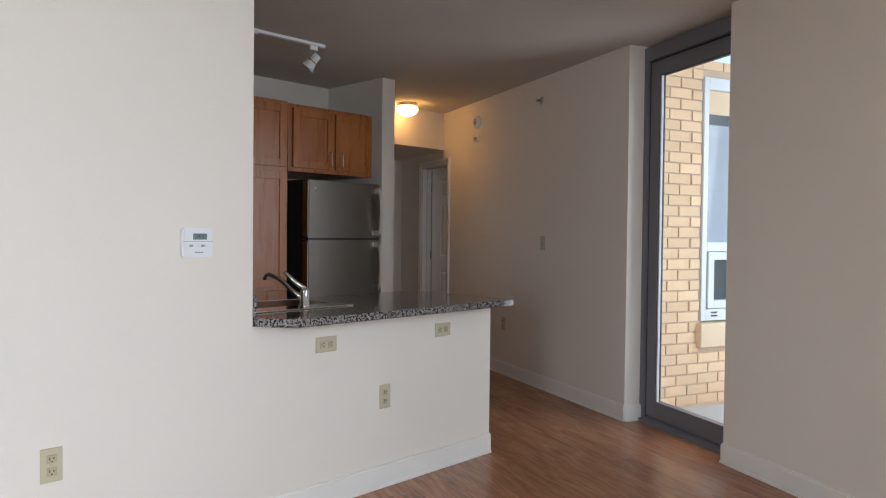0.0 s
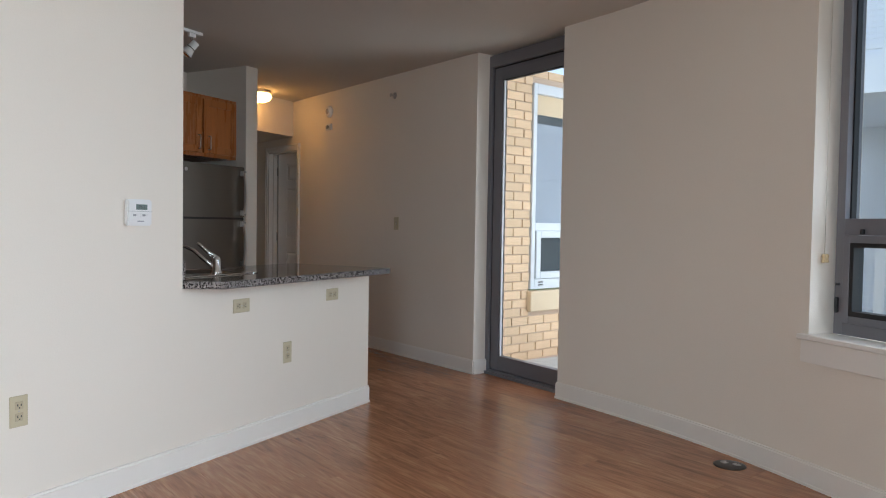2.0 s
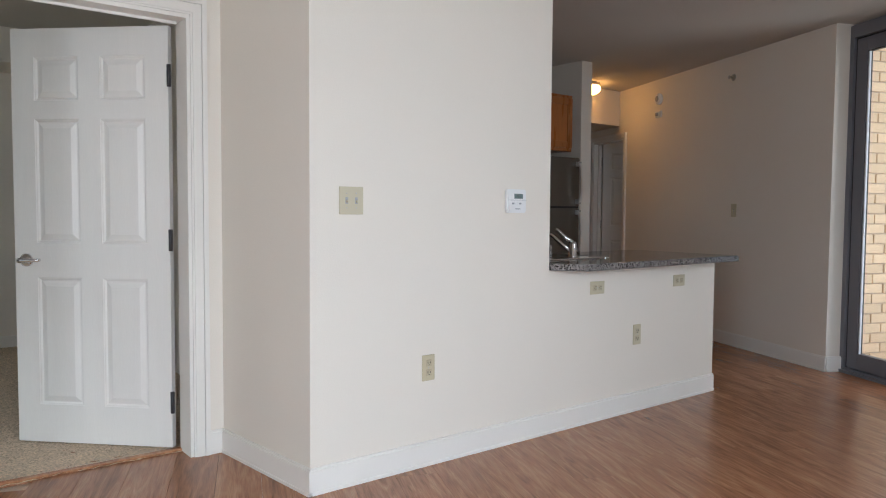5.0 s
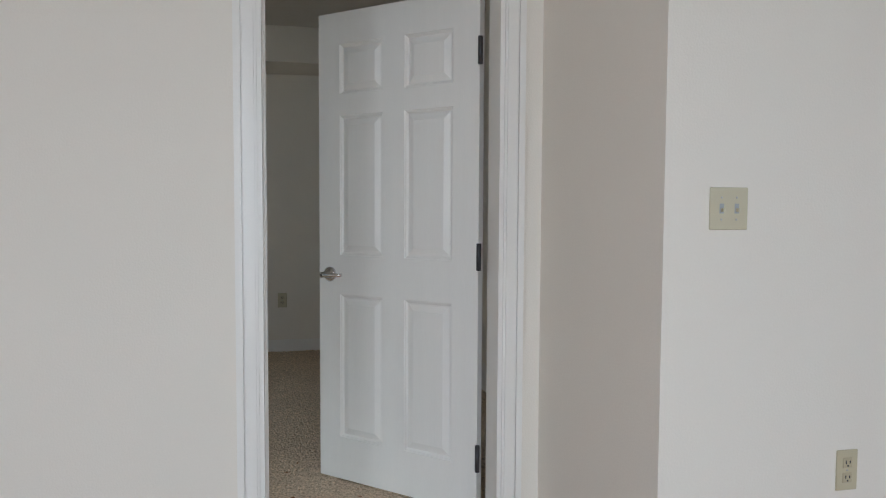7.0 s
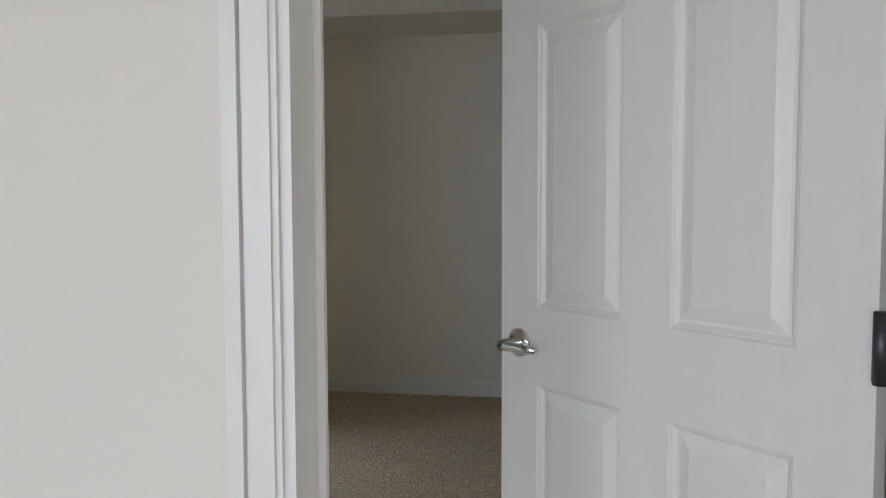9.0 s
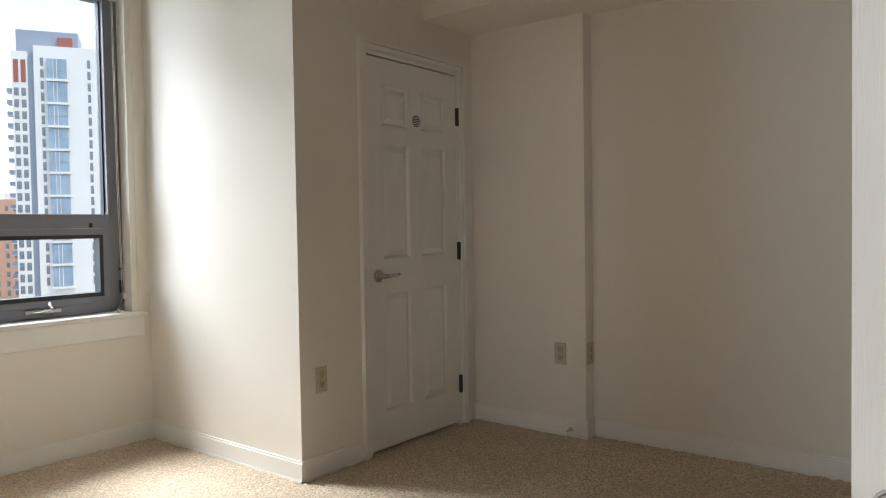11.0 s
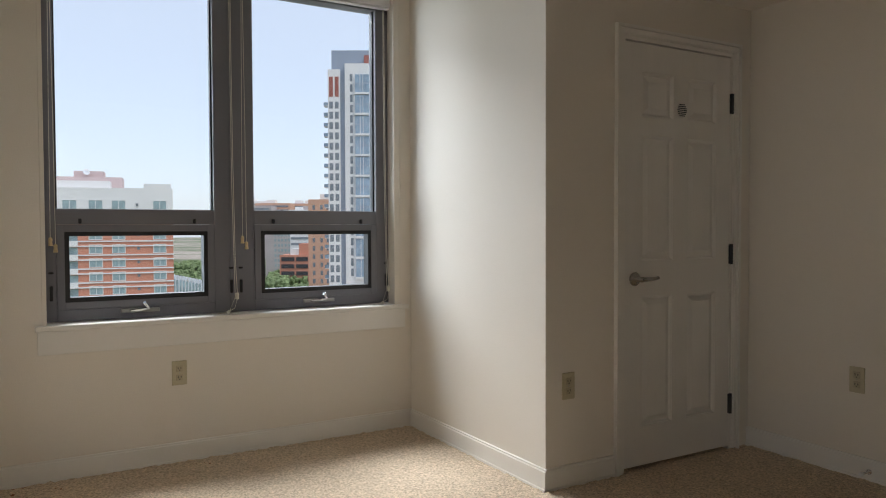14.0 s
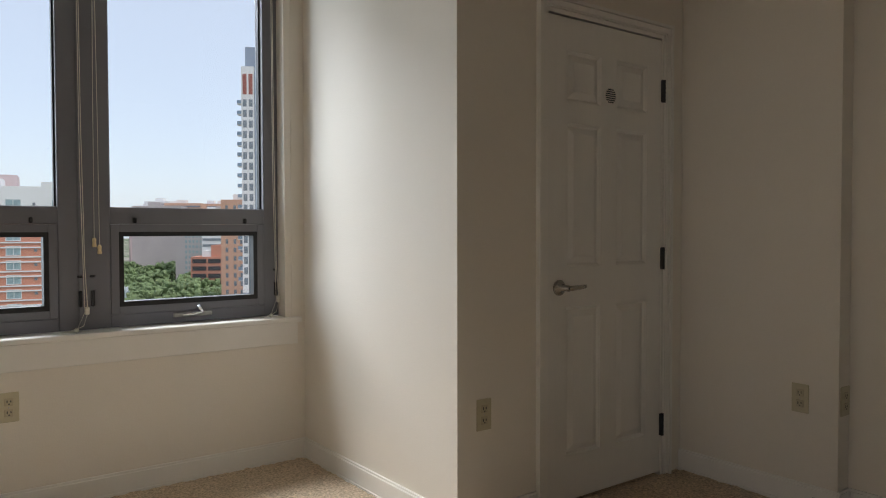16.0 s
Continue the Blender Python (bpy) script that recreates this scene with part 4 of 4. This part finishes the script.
structure("sill_brick_window", soft(boxes((BX - 0.05, BX + 0.05, NW0 - 0.03, NW1 + 0.03, NZ0 - 0.2, NZ0 - 0.015)), 0.006), STONE, "cast stone sill block under the brick wall window").matrix_basis = TILT

# neighbouring balconies, seen past the living room window
nb = thing("neighbour_balcony", "white metal balconies with mesh railings across the court", "balcony", pose(1.9, 8.2, 0, 0, 0, -8))
part("slab", boxes((0, 6, 0, 3, 2.68, 3.08)), WHITEMETAL, nb)
part("lower_slab", boxes((0, 6, 0, 3, -0.45, 0.05)), WHITEMETAL, nb)
part("back_wall", boxes((0, 6, 3.0, 3.2, -0.4, 6)), WHITEMETAL, nb)
for x in (0.45, 1.35, 3.0):
    part("column", soft(boxes((x, x + 0.28, 0.25, 0.55, 0.05, 2.68)), 0.01), WHITEMETAL, nb)
for z in (0.12, 3.15):
    for x0 in (0.05, 1.25, 2.45):
        r = part("railing", boxes((x0, x0 + 0.05, 0, 0.05, z - 0.07, z + 1.0), (x0 + 1.15, x0 + 1.2, 0, 0.05, z - 0.07, z + 1.0), (x0 + 0.05, x0 + 1.15, 0, 0.05, z + 0.95, z + 1.0), (x0 + 0.05, x0 + 1.15, 0, 0.05, z, z + 0.05)), WHITEMETAL, nb)
        bm = bmesh.new()
        for k in range(1, 18):
            box(bm, x0 + 0.05 + k * 0.061, x0 + 0.062 + k * 0.061, 0.015, 0.025, z + 0.05, z + 0.95)
        for k in range(1, 15):
            box(bm, x0 + 0.05, x0 + 1.15, 0.012, 0.028, z + 0.05 + k * 0.06, z + 0.063 + k * 0.06)
        part("mesh_infill", bm, WHITEMETAL, r)

# ---- the city beyond ----
GROUND = -42.0


def ground_material():
    m = material("city_ground", (0.30, 0.29, 0.26), 0.95, spots=0.3, spot_scale=0.02, fine=0.2, fine_scale=0.3)
    t, n = m.node_tree, m.node_tree.nodes
    tc, nz, ramp = n.new("ShaderNodeTexCoord"), n.new("ShaderNodeTexNoise"), n.new("ShaderNodeValToRGB")
    nz.inputs["Scale"].default_value, nz.inputs["Detail"].default_value = 0.012, 6
    e = ramp.color_ramp.elements
    e[0].position, e[0].color = 0.42, (0.10, 0.15, 0.06, 1)
    e[1].position, e[1].color = 0.60, (0.42, 0.36, 0.30, 1)
    t.links.new(tc.outputs["Object"], nz.inputs["Vector"]), t.links.new(nz.outputs["Fac"], ramp.inputs["Fac"])
    t.links.new(ramp.outputs["Color"], n["Principled BSDF"].inputs["Base Color"])
    return m


bm = bmesh.new()
bmesh.ops.create_circle(bm, cap_ends=True, segments=64, radius=4000)
for v in bm.verts:
    v.co.z = GROUND
structure("ground", bm, ground_material(), "hazy ground of the city far below")

CITY_O, CITY_U, CITY_V = Vector((-1.067, -0.758)), Vector((-0.498, -0.867)), Vector((-0.867, 0.498))
CITY_Z = math.degrees(math.atan2(CITY_V.y, CITY_V.x))


def city(d):
    """A frame at d metres along the window's outlook: x across, -y back towards the room."""
    q = CITY_O + CITY_U * d
    return pose(q.x, q.y, 0, 0, 0, CITY_Z)


# city colours are lightened so that they hold the distance haze
TOWERWHITE = material("tower_cladding", (0.76, 0.75, 0.74), 0.7, spots=0.04, spot_scale=0.2, fine=0.03, fine_scale=2)
TOWERBLUE = material("tower_slate", (0.29, 0.34, 0.42), 0.5, spots=0.06, spot_scale=0.2)
TOWERGLASS = material("tower_glass", (0.27, 0.37, 0.47), 0.15, spots=0.25, spot_scale=0.3)
WINDOWGLASS = material("far_window_glass", (0.20, 0.23, 0.26), 0.2, spots=0.4, spot_scale=0.35)
TEALGLASS = material("brick_building_glass", (0.30, 0.40, 0.42), 0.2, spots=0.4, spot_scale=0.35)
REDBRICK = material("red_brick_far", (0.58, 0.25, 0.17), 0.9, spots=0.06, spot_scale=0.3, fine=0.06, fine_scale=3)
ORANGEBRICK = material("orange_brick_far", (0.62, 0.37, 0.26), 0.9, spots=0.06, spot_scale=0.3, fine=0.06, fine_scale=3)
PINKBRICK = material("pale_mauve_brick_far", (0.58, 0.46, 0.45), 0.9, spots=0.05, spot_scale=0.3)
GREYBROWN = material("grey_brown_far", (0.45, 0.40, 0.39), 0.9, spots=0.1, spot_scale=0.1)
REDPANEL = material("red_panel", (0.34, 0.11, 0.085), 0.6, spots=0.05)
VOID = material("deck_shade_dark", (0.05, 0.05, 0.055), 0.9, spots=0.2, spot_scale=0.3)


def block(parent, name, x0, x1, z0, z1, mat, y0=0.0, y1=20.0, label=""):
    return part(name, boxes((x0, x1, y0, y1, z0, z1)), mat, parent, label)


def glazing(parent, xs, zs, w, h, mat, frame_mat=None, sub=True):
    """Windows set in a face at y = 0, each with its frame."""
    mesh = mesh_of("window", boxes((0, w, -0.06, 0.3, 0, h)), mat)
    fr = mesh_of("frame", boxes((-0.12, 0.0, -0.14, 0.1, -0.12, h + 0.12), (w, w + 0.12, -0.14, 0.1, -0.12, h + 0.12), (0, w, -0.14, 0.1, -0.12, 0), (0, w, -0.14, 0.1, h, h + 0.12), (w / 2 - 0.05, w / 2 + 0.05, -0.12, 0.1, 0, h)), frame_mat) if frame_mat else None
    for x in xs:
        for z in zs:
            o = part("window", mesh, None, parent, "", pose(x, 0, z))
            if fr:
                part("frame", fr, None, o)


def city_x(px, d):
    return (px - 784) / 1288 * d


# white and slate tower
D = 250.0
t = thing("apartment_tower", "tall white and slate apartment tower with glazed bays", "building", city(D) @ pose(0, 0, 0))
X = [city_x(p, D) for p in (590, 611, 620, 700, 760)]
block(t, "wall", X[0], X[1], GROUND + 22, 55.5, TOWERWHITE)
block(t, "recess", X[1], X[2], GROUND, 54, TOWERBLUE, 1.2, 19)
block(t, "wall", X[2], X[4], GROUND + 22, 57.5, TOWERWHITE)
block(t, "plinth", X[0], X[4], GROUND, GROUND + 22, TOWERBLUE, 0.5, 20)
block(t, "penthouse", X[0] + 1.0, X[3] - 3.5, 54, 62.5, TOWERBLUE, 2.5, 16)
block(t, "roof_box", X[3] - 9, X[3] - 5, 57.5, 60.5, REDPANEL, 1, 5)
FL = 3.5
zs = [42.2 - k * FL for k in range(18)]
for px in (592.5, 602.5):
    glazing(t, [city_x(px, D)], zs, 1.25, 2.35, WINDOWGLASS)
    block(t, "red_panel", city_x(px, D), city_x(px, D) + 1.3, 46.2, 53.0, REDPANEL, -0.08, 0.2)
glazing(t, [city_x(629, D), city_x(695, D)], [51.4 - k * FL for k in range(20)], 0.9, 2.5, WINDOWGLASS)
for k in range(10):
    z = 47.6 - k * FL * 2
    b = block(t, "glazed_bay", city_x(638.5, D), city_x(666, D), z, z + 6.0, TOWERGLASS, -0.9, 0.2, "two-storey glazed bay")
    block(b, "spandrel", city_x(638.5, D), city_x(666, D), z + 2.75, z + 3.15, TOWERBLUE, -0.96, -0.5)
    for px in (647, 652):
        block(b, "bay_mullion", city_x(px, D), city_x(px, D) + 0.15, z, z + 6.0, TOWERWHITE, -1.0, -0.5)
    block(t, "band", city_x(636.5, D), city_x(668, D), z - 0.75, z - 0.05, TOWERWHITE, -1.2, 0.1)
for k in range(18):
    z = 43.5 - k * FL
    b = block(t, "balcony", X[0] - 1.7, X[0], z - 0.2, z, TOWERWHITE, 2, 5)
    block(b, "balcony_rail", X[0] - 1.7, X[0] - 0.02, z, z + 1.1, TOWERGLASS, 1.9, 2.0)
    block(b, "balcony_rail", X[0] - 1.75, X[0] - 1.65, z, z + 1.1, TOWERGLASS, 2.0, 5)

# banded red brick block with pale upper floors
D = 165.0
t = thing("brick_apartment_block", "red brick apartment block with white bands and pale top floors", "building", city(D) @ pose(city_x(315, D), 0, 0, 0, 0, 20) @ pose(-city_x(315, D), 0, 0))
xl, xr = city_x(60, D), city_x(315, D)
block(t, "wall", xl, xr, GROUND, 3.2, REDBRICK)
block(t, "upper_wall", xl, xr, 3.2, 10.3, TOWERWHITE, -0.02, 20, "pale rendered top floor")
block(t, "parapet", city_x(268, D), xr - 0.4, 10.3, 11.3, TOWERWHITE, 0, 8)
block(t, "parapet", city_x(130, D), city_x(212, D), 10.3, 11.9, TOWERWHITE, 2, 14)
block(t, "penthouse", xl, city_x(229, D), 9, 13.2, PINKBRICK, 9, 18, "mauve roof storey")
block(t, "plant_room", city_x(150, D), city_x(198, D), 13.2, 14.6, PINKBRICK, 10, 16)
part("dish", lathe(bmesh.new(), [(0.1, 0), (0.5, 0.25), (0.75, 0.6), (0.5, 0.3), (0.1, 0.05)], pose(city_x(170, D), 9.5, 14.0, 60, 0, 20)), WHITEMETAL, t)
FL = 3.02
for k in range(14):
    z = 1.6 - k * FL
    for dz in (0.0, -1.05):
        block(t, "band", xl, xr + 0.05, z + dz - 0.16, z + dz + 0.12, TOWERWHITE, -0.18, 0.5)
    glazing(t, [city_x(p, D) for p in (181, 217, 283)], [z - 2.95 + 0.35], 2.5, 1.75, TEALGLASS, TOWERWHITE)
    glazing(t, [city_x(256, D)], [z - 2.95 + 1.0], 0.6, 0.6, WINDOWGLASS)
    b = block(t, "balcony", city_x(120, D), city_x(164, D), z - 1.1, z - 0.9, TOWERWHITE, -1.3, 0)
    block(b, "opening", city_x(139, D), city_x(163, D), z - 3.6, z - 1.3, TEALGLASS, -0.1, 0.3)
    block(b, "rail", city_x(120, D), city_x(164, D), z - 0.9, z + 0.1, TOWERWHITE, -1.3, -1.22)
glazing(t, [city_x(p, D) for p in (110, 141, 181, 217, 283)], [5.5], 2.7, 2.0, TEALGLASS, TOWERWHITE)
block(t, "small_window", city_x(255, D), city_x(259, D), 6.3, 6.9, WINDOWGLASS, -0.3, 0.2)

# tan-orange brick block
D = 300.0
t = thing("orange_brick_block", "orange brick apartment block before the tower", "building", city(D))
block(t, "wall", city_x(554, D), city_x(612, D), GROUND, 13.2, ORANGEBRICK)
block(t, "roof_frame", city_x(572, D), city_x(612, D), 13.2, 15.5, TOWERWHITE, 4, 10)
glazing(t, [city_x(p, D) for p in (561.5, 575, 586, 598)], [9.0 - k * 3.38 for k in range(15)], 1.05, 1.9, WINDOWGLASS)
# brick parking garage
D = 420.0
t = thing("parking_garage", "red brick parking garage with dark open decks", "building", city(D))
x0, x1 = city_x(503, D), city_x(575, D)
block(t, "wall", x0, x1, GROUND, -14, REDBRICK)
for k in range(4):
    for p0, p1 in ((506, 529), (532, 553)):
        # dark block on the solid wall, painting the shade inside an open deck
        block(t, "deck_opening", city_x(p0, D), city_x(p1, D), -17.6 - k * 4.1, -15.2 - k * 4.1, VOID, -0.3, 2)
block(t, "stair_tower", city_x(536, D), city_x(575, D), -14, -7.5, REDBRICK, 2, 18)
block(t, "roof_hut", city_x(520, D), city_x(540, D), -14, -10.5, TOWERWHITE, 3, 12)
# offices further off
D = 520.0
t = thing("white_office_block", "white office block with dark ribbon windows", "building", city(D))
block(t, "wall", city_x(522, D), city_x(575, D), GROUND, 14, TOWERWHITE)
for k in range(7):
    block(t, "ribbon_window", city_x(522, D) + 0.5, city_x(575, D), 9.5 - k * 4.0, 11.2 - k * 4.0, WINDOWGLASS, -0.3, 1)
t = thing("grey_office_block", "grey brown office block with rows of windows", "building", city(560))
block(t, "wall", city_x(478, 560), city_x(522, 560), GROUND, 12, GREYBROWN)
glazing(t, [city_x(p, 560) for p in (494, 500, 506, 512, 518)], [7 - k * 3.9 for k in range(11)], 1.5, 2.2, TEALGLASS)
rng = random.Random(4)
for k in range(44):
    d = rng.uniform(620, 1100)
    x = city_x(rng.uniform(150, 740), d)
    if city_x(250, d) < x < city_x(400, d):  # parkland
        continue
    t = thing("distant_building", "hazy low city building on the skyline", "building", city(d), "skyline buildings")
    h, ww = rng.uniform(16, 36) * d / 1000 + 4, rng.uniform(18, 60)
    mt = rng.choice((PINKBRICK, GREYBROWN, ORANGEBRICK, TOWERWHITE))
    block(t, "wall", x, x + ww, GROUND, h, mt, 0, 25)
    block(t, "roof_plant", x + ww * 0.3, x + ww * 0.55, h, h + 3.5, rng.choice((TOWERWHITE, GREYBROWN)), 5, 15)
    for j in range(4):
        block(t, "window_row", x + 1.5, x + ww - 1.5, h - 4 - j * 4, h - 2.4 - j * 4, WINDOWGLASS, -0.3, 1)
# pale ribbed hall roofs below
t = thing("ribbed_hall", "pale grey ribbed roof of a low long hall", "building", city(330))
for k in range(16):
    x = city_x(312, 330) + k * 1.15
    block(t, "rib", x, x + 0.5, GROUND, -19.5 - k * 0.35, WHITEMETAL, k * 0.9, k * 0.9 + 3)
    block(t, "roof_bay", x + 0.5, x + 1.15, GROUND, -21.5 - k * 0.35, TEALGLASS, k * 0.9, k * 0.9 + 3)

# leaf green made paler to include the haze
LEAF = material("hazed_tree_leaves", (0.19, 0.26, 0.11), 0.8, spots=0.5, spot_scale=0.12, fine=0.4, fine_scale=1.5)
BARK = material("bark", (0.10, 0.08, 0.06), 0.9, fine=0.2)


def tree_mesh(seed):
    r = random.Random(seed)
    bm = bmesh.new()
    for k in range(70):
        a, u = r.uniform(0, math.tau), r.random() ** 0.5
        z = r.uniform(5.0, 13.5)
        rad = 5.2 * u * (1 - ((z - 8.5) / 6.5) ** 2) ** 0.5 if abs(z - 8.5) < 6.5 else 0.5
        c = Vector((rad * math.cos(a), rad * math.sin(a), z))
        s = r.uniform(0.7, 1.6)
        ico = bmesh.ops.create_icosphere(bm, subdivisions=1, radius=s)
        for v in ico["verts"]:
            v.co = v.co * r.uniform(0.65, 1.3) + c
    return mesh_of("crown", bm, LEAF)


crowns = [tree_mesh(k) for k in range(4)]
trunk = mesh_of("trunk", tube(bmesh.new(), [(0, 0, 0), (0.1, 0, 3), (0, 0.2, 6), (0.1, 0.1, 10)], [0.45, 0.35, 0.25, 0.1], 8), BARK)
spots = [(rng.uniform(400, 620), rng.uniform(312, 400)) for k in range(60)] + [(rng.uniform(300, 470), rng.uniform(400, 565)) for k in range(70)] + [(rng.uniform(420, 560), rng.uniform(300, 400)) for k in range(30)] + [(rng.uniform(560, 640), rng.uniform(400, 505)) for k in range(26)]
for d, px in spots:
    q = city(d) @ pose(city_x(px, d), 0, GROUND, 0, 0, rng.uniform(0, 360))
    t = thing("tree", "leafy green street tree", "tree", q @ Matrix.Scale(rng.uniform(0.75, 1.3), 4), "trees")
    part("trunk", trunk, None, t)
    part("crown", crowns[rng.randrange(4)], None, t)

# ---- bricks of the balcony wall ----
COURSE, LONG = 0.0795, 0.215
brick = mesh_of("brick", soft(boxes((-0.02, 0, 0.005, LONG - 0.005, 0.005, COURSE - 0.005)), 0.002), BRICK)
short = mesh_of("brick", soft(boxes((-0.02, 0, 0.005, LONG / 2 - 0.005, 0.005, COURSE - 0.005)), 0.002), BRICK)
count = 0
for row in range(33):
    z = -0.02 + row * COURSE
    y = 4.42 - (LONG / 2 if row % 2 else 0)
    while y < 6.5:
        q, e = max(y, 4.42), y + LONG
        if z + COURSE > NZ0 - 0.2 and z < NZ1 - 0.01 and e > NW0 and q < NW1:
            if q < NW0 - 0.06:
                part("brick", short, None, brick_wall, "", pose(BX, NW0 - LONG / 2, z) if e - NW0 > 0.03 else pose(BX, q, z))
        else:
            part("brick", brick if e - q > 0.2 else short, None, brick_wall, "", pose(BX + random.uniform(-0.0015, 0.0015), q, z))
        y += LONG

# ---- planks of the living room floor ----
PW, PL = 0.19, 1.28
FLOOR_Z = math.degrees(math.atan2(HALL_D.y, HALL_D.x))
plank = mesh_of("plank", boxes((0.0008, PL - 0.0008, 0.0006, PW - 0.0006, -0.012, 0.0)), WOOD)
o = Matrix.Rotation(radians(FLOOR_Z), 4, "Z")
rng = random.Random(9)
# planks end under the outer walls
EDGES = [(Vector((EAST + 0.1, 0, 0)), Vector((1, 0, 0))), (Vector((0, -4.65, 0)), Vector((0, -1, 0)))]
EDGES += [(Vector((p.x + q.x * 0.1, p.y + q.y * 0.1, 0)), Vector((q.x, q.y, 0))) for p, q in ((ARC_C, WIN_N), (HALL_A, Vector((-HALL_D.y, HALL_D.x)) * -1), (ARC[5], Vector((ARC[4].y - ARC[6].y, ARC[6].x - ARC[4].x)).normalized()))]
for j in range(-62, 40):
    sh = rng.uniform(0, PL)
    for i in range(-9, 9):
        c = o @ Vector((i * PL + sh + PL / 2, j * PW + PW / 2, 0))
        if c.x < -3.9 or c.x > EAST + 0.9 or c.y < -5.3 or c.y > 5.9:
            continue
        if (c.y < 0.78 and c.x < -1.35) or (c.x < -2.9 and c.y < 3.6):
            continue
        place = o @ pose(i * PL + sh, j * PW, 0)
        ends = [place @ Vector((x, y, 0)) for x in (0, PL) for y in (0, PW)]
        if any(min((q - p).dot(n) for q in ends) > 0 for p, n in EDGES):
            continue
        data = plank
        for p, n in EDGES:
            if max((q - p).dot(n) for q in ends) > 0:
                bm = bmesh.new()
                bm.from_mesh(data)
                back = place.inverted()
                cut = bmesh.ops.bisect_plane(bm, geom=bm.verts[:] + bm.edges[:] + bm.faces[:], plane_co=back @ p, plane_no=back.to_3x3() @ n, clear_outer=True)
                bmesh.ops.holes_fill(bm, edges=bm.edges[:], sides=8)
                data = mesh_of("plank", bm, WOOD)
        if data.polygons:
            part("plank", data, None, FLOOR_UNDER, "", place)
